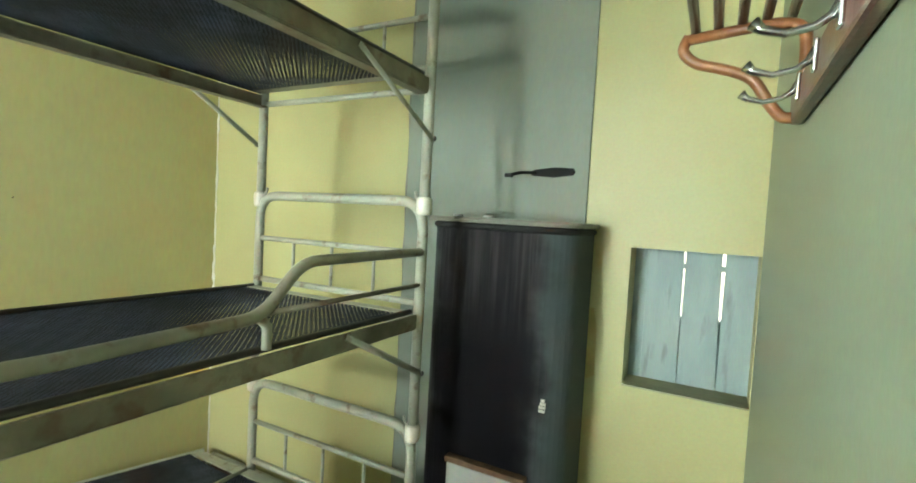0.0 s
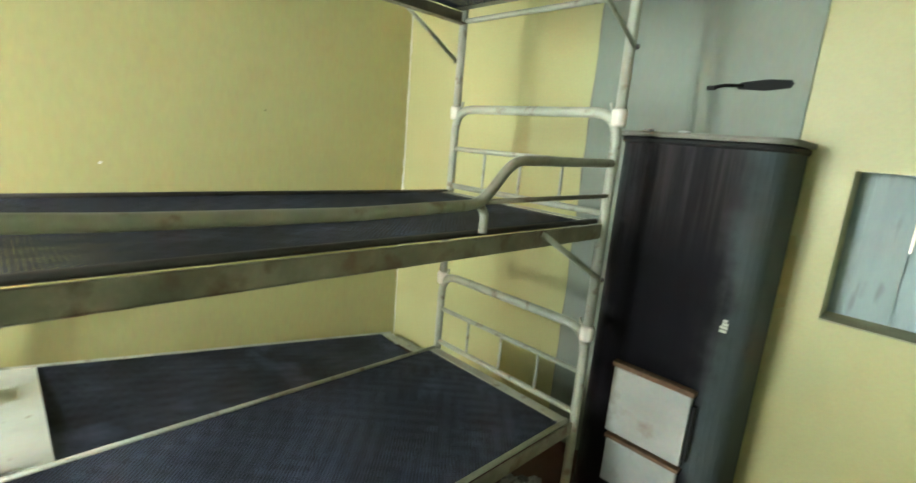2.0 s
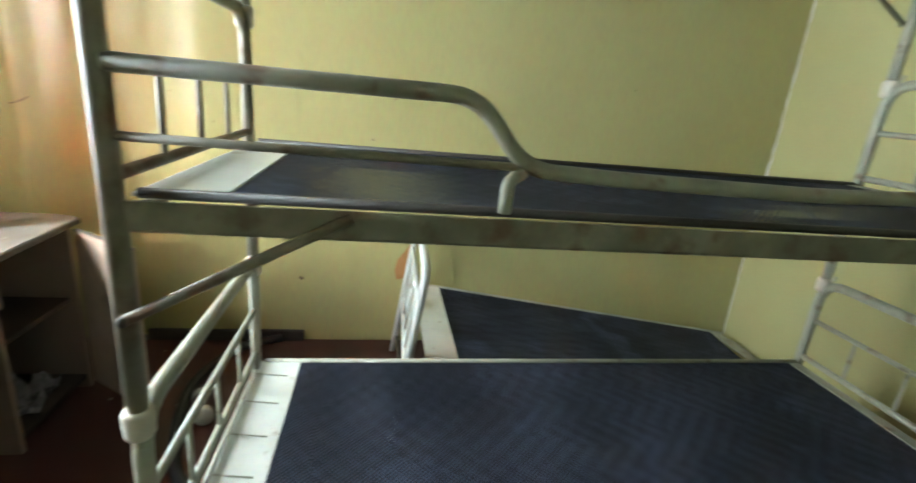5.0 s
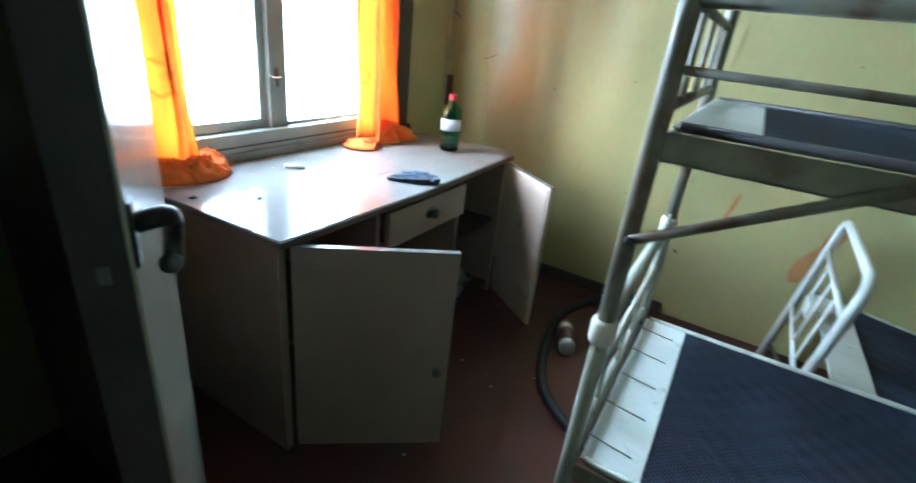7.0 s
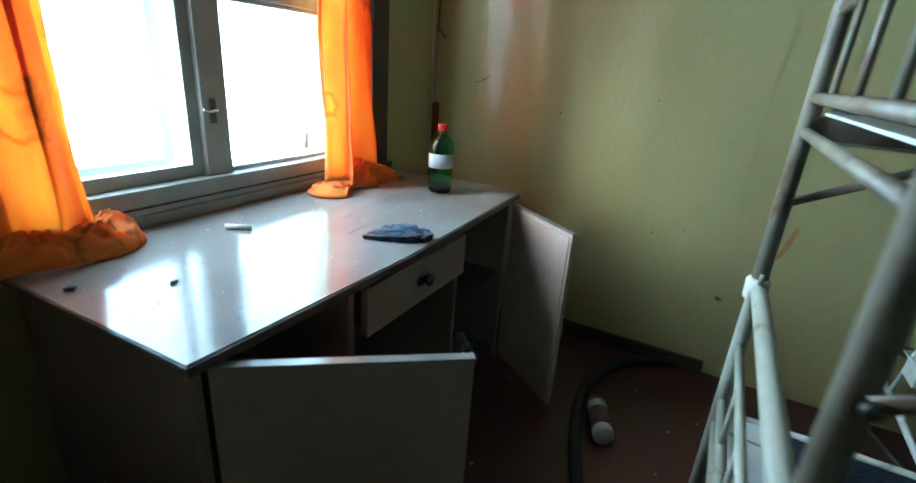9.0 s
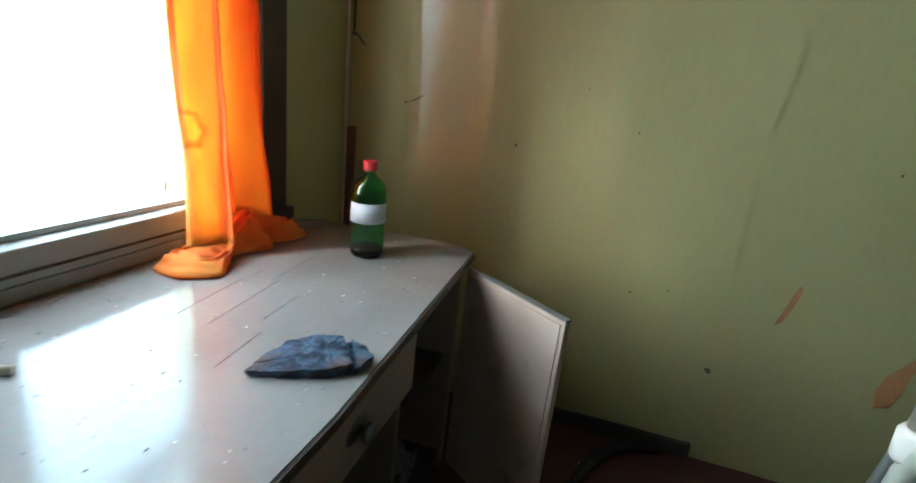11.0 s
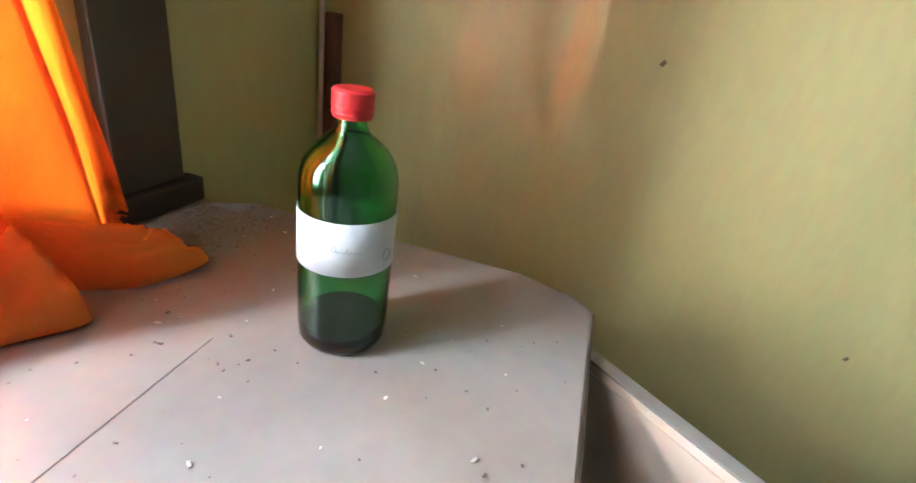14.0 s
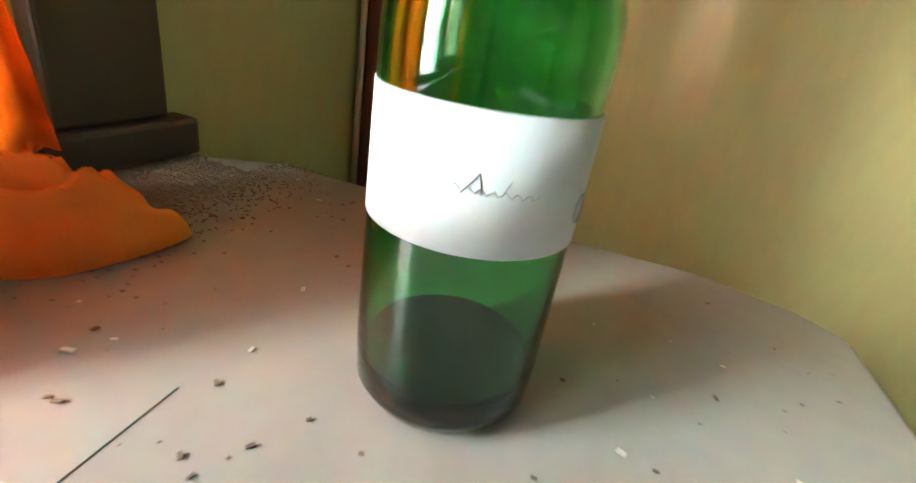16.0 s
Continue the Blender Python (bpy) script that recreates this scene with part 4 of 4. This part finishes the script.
curtain("curtain", -0.865, -0.62, -2.118, 0.2, [(-0.925, -2.15), (-0.96, -2.10), (-0.90, -2.045), (-0.83, -2.035), (-0.77, -2.04), (-0.70, -2.075), (-0.63, -2.09), (-0.60, -2.145)],
        9, "orange cloth curtain hanging onto the desk corner", 2.0, heap=0.055)
piped("curtain_rod", [(-2.05, -2.125, 2.265), (-0.55, -2.125, 2.265)], 0.009, dark_steel, None, label="thin dark steel curtain rod over the window")
tagged(bpy.data.objects["curtain_rod"], category="curtain rod")


# ---------------------------------------------------------------- things on the desk
BX, BY = -1.900, -1.808
bottle = tagged(empty("bottle", (BX, BY, DZ + 0.0005)), "green glass bottle with red cap and white label, on the desk", "bottle")
prof = [(0.0, 0.004), (0.030, 0.0), (0.040, 0.003), (0.0445, 0.011), (0.0455, 0.03), (0.0455, 0.168), (0.0448, 0.180), (0.0415, 0.192), (0.034, 0.204), (0.024, 0.2125), (0.0155, 0.2195), (0.0125, 0.227), (0.0125, 0.246)]
inner = [(0.0100, 0.246), (0.0100, 0.226), (0.021, 0.2105), (0.032, 0.2015), (0.0392, 0.190), (0.0425, 0.179), (0.0432, 0.168), (0.0432, 0.03), (0.041, 0.015), (0.030, 0.010), (0.0, 0.012)]
part("bottle_glass", lathe(prof + inner, 48), bottle_glass, bottle, smooth=True)
part("residue", lathe([(0.0, 0.008), (0.030, 0.0075), (0.0415, 0.0135), (0.0440, 0.019), (0.0440, 0.0225), (0.0436, 0.0235), (0.0, 0.0235)], 40), wine, bottle, "dark liquid at the bottom", smooth=True)
cp = [(0.0, 0.2555), (0.016, 0.2555), (0.0185, 0.253), (0.0178, 0.233), (0.0170, 0.231), (0.0130, 0.231)]
cap = part("cap", lathe(cp, 36), red_cap, bottle, "red plastic screw cap", smooth=False)
for z in (0.235, 0.2405):
    part("cap_ridge", lathe(((0.0178, z - 0.001), (0.0188, z), (0.0180, z + 0.001)), 36), red_cap, cap, smooth=True)
c0 = radians(33)
label = part("label", lathe([(0.0457, 0.0965), (0.0461, 0.0965), (0.0461, 0.149), (0.0457, 0.149)], 40, radians(205), c0 - radians(102)), label_paper, bottle, "white paper label with faint writing", smooth=True)


def round_bar(a0, a1, z0, z1, wave=0.0):
    """A strip of print that follows the label's curve."""
    bm = bmesh.new()
    n = 24
    pts = []
    for k in range(n + 1):
        a = c0 + radians(a0 + (a1 - a0) * k / n)
        z = z0 + (z1 - z0) * k / n + wave * math.sin(k * 1.9)
        pts.append((0.0463 * math.cos(a), 0.0463 * math.sin(a), z))
    return tube(bm, pts, 0.00022, 4)


part("print", round_bar(-26, 14, 0.1225, 0.121, 0.0011), ink, label, "faint grey script line")
part("print", round_bar(-22, -15, 0.1205, 0.1285), ink, label, "tall first stroke of the script")
part("print", round_bar(-15, -13, 0.1285, 0.1208), ink, label, "second stroke of the script")
part("print", round_bar(-4, -1, 0.1215, 0.1268), ink, label, "tall middle stroke of the script")
ring = [(0.0463 * math.cos(c0 + radians(50 + 6.5 * math.cos(t))), 0.0463 * math.sin(c0 + radians(50 + 6.5 * math.cos(t))), 0.113 + 0.006 * math.sin(t)) for t in (6.2832 * k / 20 for k in range(21))]
part("print", tube(bmesh.new(), ring, 0.0006, 4), ink, label, "small grey ring mark")

# slate: one sloping slab, its thick end split into lower steps
rnd = random.Random(4)
stone = tagged(empty("slate_stone", (0, 0, 0)), "flat broken piece of blue-grey slate on the desk edge", "stone")
edge = [(-1.295, -1.695), (-1.318, -1.640), (-1.352, -1.575), (-1.385, -1.543), (-1.415, -1.535), (-1.438, -1.570), (-1.443, -1.605), (-1.428, -1.655), (-1.396, -1.684), (-1.340, -1.695)]
tip, run, back = Vector((-1.295, -1.700)), Vector((-0.643, 0.766)), Vector((-0.766, -0.643))
for s0, s1, drop in ((-0.02, 0.163, 0.0), (0.1635, 0.176, 0.009), (0.1765, 0.26, 0.003)):
    bm = bmesh.new()
    n = len(edge)
    ring_lo, ring_hi = [], []
    for i in range(n * 5):
        p = Vector(edge[i // 5]).lerp(Vector(edge[(i // 5 + 1) % n]), (i % 5) / 5)
        p += Vector((rnd.uniform(-0.002, 0.002), rnd.uniform(-0.002, 0.002)))
        d = max(0.0, (p - tip).dot(back))
        h = 0.011 + 0.06 * max(0, (p - tip).dot(run)) + 0.05 * d - drop + rnd.uniform(-0.0012, 0.0012)
        ring_lo.append(bm.verts.new((p.x + 0.07 * (-1.380 - p.x), p.y + 0.07 * (-1.62 - p.y), DZ + 0.0006)))
        ring_hi.append(bm.verts.new((p.x + 0.02 * (-1.380 - p.x) + rnd.uniform(-0.002, 0.002), p.y + 0.02 * (-1.62 - p.y), DZ + max(0.005, h))))
    mid = bm.verts.new((-1.380, -1.62, DZ + 0.022 - drop))
    for i in range(n * 5):
        k = (i + 1) % (n * 5)
        bm.faces.new((ring_lo[i], ring_lo[k], ring_hi[k], ring_hi[i]))
        bm.faces.new((ring_hi[i], ring_hi[k], mid))
    bm.faces.new(ring_lo[::-1])
    for s, sign in ((s0, -1), (s1, 1)):
        q = tip + run * s
        cut = bmesh.ops.bisect_plane(bm, geom=bm.verts[:] + bm.edges[:] + bm.faces[:], plane_co=(q.x, q.y, DZ), plane_no=(run.x * sign + rnd.uniform(-0.04, 0.04), run.y * sign, rnd.uniform(-0.06, 0.06)), clear_outer=True)
        bmesh.ops.holes_fill(bm, edges=[x for x in bm.edges if x.is_boundary])
    bmesh.ops.recalc_face_normals(bm, faces=bm.faces)
    part("layer", bm, slate_mat, stone)
ch = tagged(part("chalk_stick", tube(bmesh.new(), [(-1.130, -2.030, DZ + 0.0075), (-1.165, -1.970, DZ + 0.0075)], 0.007, 10), chalk, None, "short pale stick of chalk on the desk", True), category="chalk")
stick = tagged(part("wood_strip", box(bmesh.new(), (-2.474, -2.192, 0.0), (-2.440, -2.168, 1.03), 0.006), stick_wood, None, "short reddish wooden strip standing in the corner"), category="strip")

cable = piped("cable", [(-2.425, -2.190, 0.004), (-2.428, -2.189, 0.9), (-2.420, -2.190, 1.7), (-2.424, -2.190, H - 0.002)], 0.0055, pale_cable, None, 0, 8, "pale pinkish cable running up the wall corner")
tagged(cable, category="cable")

# grit and flakes strewn over the desktop
rnd = random.Random(11)
for name, mt, count, size, lab in (("grit", grit, 320, 0.0014, "dark grit and mouse droppings strewn on the desktop"), ("paint_chips", pale_grit, 90, 0.0018, "pale paint flakes strewn on the desktop")):
    bm = bmesh.new()
    for _ in range(count):
        x, y = rnd.uniform(DX0 + 0.03, DX1 - 0.03), rnd.uniform(DY0 + 0.1, DY1 - 0.02)
        s = size * rnd.uniform(0.35, 1.3)
        m = Matrix.Translation((x, y, DZ + 0.0008 + 0.2 * s)) @ Matrix.Rotation(rnd.uniform(0, 6.28), 4, "Z")
        box(bm, (-s * rnd.uniform(0.6, 1.6), -s * 0.6, -0.2 * s), (s * rnd.uniform(0.6, 1.6), s * 0.6, 0.25 * s), 0, m)
    tagged(part(name, bm, mt, None, lab), category="debris", kind="stuff")


for at, turn in (((-0.851, -1.819), 20), ((-0.722, -1.944), -30)):
    bm = bmesh.new()
    bmesh.ops.create_icosphere(bm, subdivisions=2, radius=0.006)
    for v in bm.verts:
        v.co = Vector((v.co.x * 1.7, v.co.y, v.co.z * 0.7)) * (1 + 0.5 * noise.noise(v.co * 300 + Vector((turn, 0, 0))))
    crumb = tagged(part("crumb", bm, grit, None, "dark crumb of dirt lying on the desktop"), category="crumb", group="crumbs on the desk")
    crumb.matrix_world = pose(*at, DZ + 0.004, 0, 0, turn)

# brown dirt swept against the sill, and flakes on the sill's end
bm = bmesh.new()
for _ in range(4200):
    x = rnd.uniform(DX0 + 0.04, DX1 - 0.02)
    y = DY0 + 0.004 + abs(rnd.gauss(0, 0.016 if x > -1.6 else 0.06))
    s = rnd.uniform(0.0005, 0.0014)
    m = Matrix.Translation((x, y, DZ + 0.0005)) @ Matrix.Rotation(rnd.uniform(0, 6.28), 4, "Z")
    box(bm, (-s, -s * 0.7, -0.0003), (s, s * 0.7, s * 0.5), 0, m)
for _ in range(3800):
    x, y = rnd.uniform(DX0 - 0.005, -1.86), DY0 + 0.03 + abs(rnd.gauss(0, 0.045)) + 0.05 * rnd.random() ** 3
    s = rnd.uniform(0.0004, 0.0011)
    if y > -2.1 or x > DX0 + 0.045:
        box(bm, (-s, -s * 0.7, -0.0003), (s, s * 0.7, s * 0.5), 0, Matrix.Translation((x, y, DZ + 0.0005)) @ Matrix.Rotation(rnd.uniform(0, 6.28), 4, "Z"))
tagged(part("window_dirt", bm, brown_dirt, None, "brown dirt gathered on the desk along the sill"), category="dirt", kind="stuff")
bm = bmesh.new()
for _ in range(160):
    x, y, s = -1.72 + abs(rnd.gauss(0, 0.07)), S + rnd.uniform(-0.02, 0.008), rnd.uniform(0.001, 0.004)
    m = Matrix.Translation((x, y, WZ0 + 0.0725)) @ Matrix.Rotation(rnd.uniform(0, 6.28), 4, "Z")
    box(bm, (-s, -s * 0.6, -0.0005), (s, s * 0.6, s * 0.35), 0, m)
tagged(part("paint_flakes", bm, pale_grit, None, "pale flakes of paint lying on the window sill"), category="debris", kind="stuff")


# ---------------------------------------------------------------- things on the floor
can = tagged(empty("spray_can", (-1.775, -1.025, 0.0)), "dark tin can with a grey lid lying on the floor", "can")
d = Vector((-0.93, -0.37, 0)).normalized()
M = Matrix.Translation((0, 0, 0.037)) @ d.to_track_quat("Z", "Y").to_matrix().to_4x4()
for nm, pr, mt in (("can_body", ((0.0, 0.032), (0.034, 0.032), (0.036, 0.036), (0.036, 0.19), (0.033, 0.196), (0.0, 0.196)), can_dark),
                   ("can_lid", ((0.0, 0.0), (0.034, 0.0), (0.0368, 0.003), (0.0368, 0.034), (0.034, 0.036)), can_lid),
                   ("paper_band", ((0.0362, 0.13), (0.0366, 0.131), (0.0366, 0.165), (0.0362, 0.166)), can_lid)):
    bm = lathe(pr, 28)
    bmesh.ops.transform(bm, matrix=M, verts=bm.verts)
    bmesh.ops.recalc_face_normals(bm, faces=bm.faces)
    part(nm, bm, mt, can, smooth=True)
hose = piped("hose", [(-2.455, -0.86, 0.022), (-2.40, -1.00, 0.022), (-2.27, -1.10, 0.022), (-2.03, -1.170, 0.022), (-1.72, -1.114, 0.022), (-1.50, -1.035, 0.022), (-1.40, -0.94, 0.022), (-1.32, -0.82, 0.022), (-1.22, -0.60, 0.022), (-1.2, -0.35, 0.022)], 0.021, rubber, None, 0.12, 12, "black rubber hose curling over the floor")
tagged(hose, category="hose")
rnd = random.Random(21)
bm = bmesh.new()
for _ in range(36):
    x, y, s = rnd.uniform(-2.4, -0.5), rnd.uniform(-1.5, -0.4), rnd.uniform(0.002, 0.006)
    box(bm, (-s, -s * 0.7, 0), (s, s * 0.7, s * 0.5), 0, Matrix.Translation((x, y, 0.0006)) @ Matrix.Rotation(rnd.uniform(0, 6), 4, "Z"))
tagged(part("floor_debris", bm, pale_grit, None, "pale plaster crumbs strewn on the floor"), category="debris", kind="stuff")


def scrap(name, at, size, turn, high, seed, lab):
    """A crumpled sheet lying on a support."""
    rnd = random.Random(seed)
    bm = bmesh.new()
    g = [[bm.verts.new((size * (i / 12 - 0.5) + rnd.uniform(-0.006, 0.006), size * 0.8 * (j / 10 - 0.5) + rnd.uniform(-0.006, 0.006), 0.004 + high * abs(noise.noise((i * 0.35, j * 0.4, seed * 1.3))) + rnd.uniform(0, 0.006))) for j in range(11)] for i in range(13)]
    for i in range(12):
        for j in range(10):
            bm.faces.new((g[i][j], g[i + 1][j], g[i + 1][j + 1], g[i][j + 1]))
    ob = tagged(part(name, bm, chalk_grey, None, lab), category="paper")
    ob.matrix_world = pose(*at, 0, 0, turn)
    ob.modifiers.new("thickness", "SOLIDIFY").thickness = 0.001


scrap("paper_scrap", (-1.003, 1.355, 0.0), 0.17, 35, 0.05, 3, "crumpled grimy scrap of paper on the floor by the stove")
scrap("paper_bag", (-1.86, -1.70, 0.063), 0.22, 10, 0.14, 5, "crumpled pale bag lying in the open desk cabinet")


# ---------------------------------------------------------------- open room door
hx, hy = -0.405, -1.53
door = structure("door_1", bmesh.new(), door_paint, "glossy cream-painted door standing half open", "door")
door.matrix_world = pose(hx, hy, 0, 0, 0, math.degrees(math.atan2(-0.997 - hy, -0.100 - hx)))
LW = 0.612


def door_part(name, lo, hi, mt, bev, lab="", parent=door):
    return part(name, box(bmesh.new(), lo, hi, bev), mt, parent, lab)


door_part("door_panel", (0.0, -0.019, 0.012), (LW, 0.019, 2.0), door_paint, 0.004)
handle = door_part("handle_plate", (LW - 0.026, 0.0195, 1.085), (LW - 0.004, 0.0225, 1.138), black_iron, 0.002)
piped("lever", [(LW - 0.015, 0.022, 1.118), (LW - 0.015, 0.036, 1.122), (LW - 0.020, 0.043, 1.121), (LW - 0.034, 0.045, 1.112), (LW - 0.040, 0.044, 1.090), (LW - 0.032, 0.042, 1.074), (LW - 0.020, 0.040, 1.080)], 0.0085, black_iron, handle, 0.014, 10)
door_part("door_edge", (LW + 0.0005, -0.0185, 0.012), (LW + 0.003, 0.0165, 1.998), door_edge_mat, 0.001, "grimy brown edge of the leaf")
door_part("latch_bolt", (LW + 0.0032, -0.004, 1.080), (LW + 0.006, 0.004, 1.095), dark_steel, 0.001)


# ---------------------------------------------------------------- coat rack
rack = tagged(empty("coat_rack"), "bent-wood coat rack with steel hooks and a slatted hat shelf", "coat rack")
RY = 1.12
part("back_board", boxes(((E - 0.024, 0.1, 1.672), (E - 0.002, RY + 0.02, 1.735)), bevel=0.006), rack_board, rack, "dark red varnished board")
for y in (RY, 0.25):
    piped("bracket", [(E - 0.012, y + 0.02, 1.690), (0.128, y, 1.682), (0.107, y, 1.682), (0.086, y, 1.708), (0.057, y, 1.760), (0.016, y, 1.778), (-0.048, y, 1.797), (-0.072, y, 1.825), (-0.060, y, 1.851)], 0.0105, rack_wood, rack, 0.03, 10)
    piped("bracket_arm", [(-0.060, y, 1.845), (0.087, y, 1.859), (0.132, y, 1.850), (0.137, y, 1.80), (0.134, y, 1.74)], 0.0105, rack_wood, rack, 0.03, 10)
for k in range(5):
    x = -0.048 + 0.040 * k
    piped("slat", [(x, 0.2, 1.868 + 0.003 * k), (x, RY + 0.015, 1.862 + 0.003 * k)], 0.009, rack_board, rack, 0, 8)
for y in (1.02, 0.86, 0.70, 0.54, 0.38):
    hk = piped("hook", [(E - 0.024, y, 1.725), (E - 0.034, y, 1.705), (E - 0.048, y, 1.695), (E - 0.075, y, 1.69), (E - 0.098, y, 1.697), (E - 0.108, y, 1.706)], [0.006, 0.0055, 0.0045, 0.0045, 0.0055, 0.0085], steel, rack, 0, 10, "bright steel hook")
    part("hook_base", boxes(((E - 0.030, y - 0.009, 1.690), (E - 0.0235, y + 0.009, 1.735)), bevel=0.003), steel, rack)


# ---------------------------------------------------------------- marks on the walls
# The stove's shadow on the end wall, laid on as an ochre patch.
bm = blob([(-0.398, 1.17), (-0.352, 1.172), (-0.338, 1.10), (-0.336, 0.93), (-0.362, 0.915), (-0.398, 0.935)], 0, 0.0012)
bmesh.ops.transform(bm, matrix=Matrix(((0, 1, 0, 0), (-1, 0, 0, N - 0.0004), (0, 0, 1, 0), (0, 0, 0, 1))), verts=bm.verts)
bmesh.ops.recalc_face_normals(bm, faces=bm.faces)
part("stove_shadow_patch", bm, ochre_shadow, bpy.data.objects["wall_north"])
piped("old_hook", [(-2.462, -2.196, 1.36), (-2.455, -2.17, 1.355), (-2.45, -2.15, 1.335), (-2.462, -2.145, 1.325)], 0.004, dark_steel, None, 0.01, 6, "small dark iron hook in the wall corner")
tagged(bpy.data.objects["old_hook"], category="hook")
piped("wire", [(-2.466, -2.188, H - 0.002), (-2.468, -2.186, 1.8), (-2.464, -2.190, 1.37)], 0.003, dark_steel, None, 0, 6, "thin dark wire running down the wall corner")
tagged(bpy.data.objects["wire"], category="wire")

def wall_mark(name, pts, mt, thick=0.0015):
    bm = blob(pts, 0, thick)
    bmesh.ops.recalc_face_normals(bm, faces=bm.faces)
    for v in bm.verts:
        v.co.x += W + 0.0006 + wave(v.co.y, v.co.z)
    ob = part(name, bm, mt, wall_west)
    return ob


wall_mark("peeled_patch", [(-0.572, 0.722), (-0.562, 0.712), (-0.566, 0.68), (-0.578, 0.63), (-0.592, 0.59), (-0.612, 0.572), (-0.608, 0.592), (-0.594, 0.64), (-0.583, 0.69)], peel)
wall_mark("peeled_patch", [(y + 0.03, z) for y, z in ((-0.205, 0.672), (-0.168, 0.665), (-0.162, 0.625), (-0.178, 0.59), (-0.21, 0.545), (-0.235, 0.505), (-0.245, 0.42), (-0.262, 0.375), (-0.300, 0.365), (-0.312, 0.42), (-0.298, 0.48), (-0.262, 0.53), (-0.235, 0.57), (-0.228, 0.62))], peel)
wall_mark("crack", [(-1.98, 1.135), (-1.955, 1.143), (-1.935, 1.150), (-1.905, 1.170), (-1.903, 1.175), (-1.93, 1.160), (-1.955, 1.152), (-1.98, 1.142)], crack_mat, 0.0008)
wall_mark("nail_hole", [(-0.775, 0.362), (-0.768, 0.370), (-0.755, 0.366), (-0.75, 0.355), (-0.762, 0.350)], crack_mat, 0.004)
for y, z, s in ((-1.545, 1.04, 0.006), (-1.07, 0.59, 0.005), (-1.15, 1.13, 0.004), (0.215, 1.17, 0.008), (-0.42, 1.1, 0.005), (-0.95, 0.62, 0.004), (0.9, 1.45, 0.004), (-0.32, 1.3, 0.005), (-1.33, 1.25, 0.003)):
    wall_mark("speck", [(y - s, z - s * 0.6), (y + s * 0.2, z - s), (y + s, z + s * 0.3), (y, z + s)], chalk if y > 0.2 and y < 0.3 else crack_mat, 0.001)
rnd = random.Random(8)
bm = bmesh.new()
tube(bm, [(W + 0.002 + rnd.uniform(-0.004, 0.006), N - 0.003, 0.032 * k) for k in range(79)], [0.003 + 0.008 * rnd.random() ** 2 for _ in range(79)], 6)
part("corner_seam", bm, chalk, wall_west, "pale crumbled plaster in the corner", smooth=True)
bm = bmesh.new()
tube(bm, [(-1.182 + rnd.uniform(-0.003, 0.003), 1.7865, 0.1 * k) for k in range(26)], [0.004 + 0.006 * rnd.random() for _ in range(26)], 6)
structure("trim_chimney_edge", bm, stove_top, "rough crumbling plaster edge of the chimney", "plaster edge", smooth=True)


# ---------------------------------------------------------------- outside
structure("ground", boxes(((-800, -800, -1.2), (800, 800, -0.9))), grass_mat, "pale dry sunlit ground outside the house", "ground")


def tree(x, y, h, seed):
    rnd = random.Random(seed)
    t = tagged(empty("tree", (x, y, -0.9)), "leafy green broadleaf tree outside the window", "tree", "trees outside")
    bm = tube(bmesh.new(), [(0, 0, 0), (0.06, 0.03, h * 0.3), (-0.05, 0.05, h * 0.6), (0.05, 0, h * 0.9)], [0.12, 0.09, 0.06, 0.02], 8)
    for k in range(7):
        z = h * (0.3 + 0.08 * k)
        a = k * 2.4
        tube(bm, [(0, 0, z), (0.5 * math.cos(a), 0.5 * math.sin(a), z + 0.35), (1.0 * math.cos(a), 1.0 * math.sin(a), z + 0.5)], [0.04, 0.025, 0.01], 6)
    part("trunk", bm, bark, t, smooth=True)
    vs, fs = [], []
    for _ in range(4200):
        a, r, z = rnd.uniform(0, 6.283), 1.5 * rnd.random() ** 0.5, rnd.uniform(0.22, 1.05)
        r *= math.sin(math.pi * min(0.98, (z - 0.15) / 0.95)) ** 0.6 * (0.8 + 0.35 * math.sin(3 * a + 7 * z))
        c = Vector((r * math.cos(a), r * math.sin(a), z * h))
        u = Vector((rnd.uniform(-1, 1), rnd.uniform(-1, 1), rnd.uniform(-0.6, 0.6))).normalized() * rnd.uniform(0.05, 0.09)
        w = u.cross(Vector((rnd.uniform(-1, 1), rnd.uniform(-1, 1), 1))).normalized() * u.length * 0.55
        i = len(vs)
        vs += [c - u, c + w, c + u, c - w]
        fs.append((i, i + 1, i + 2, i + 3))
    me = bpy.data.meshes.new("crown")
    me.from_pydata(vs, [], fs)
    me.materials.append(leaf_mat)
    new("crown", me).parent = t


tree(-3.4, -9.0, 4.2, 1)
tree(-0.2, -10.5, 4.6, 2)
tree(-6.5, -11.5, 5.0, 3)
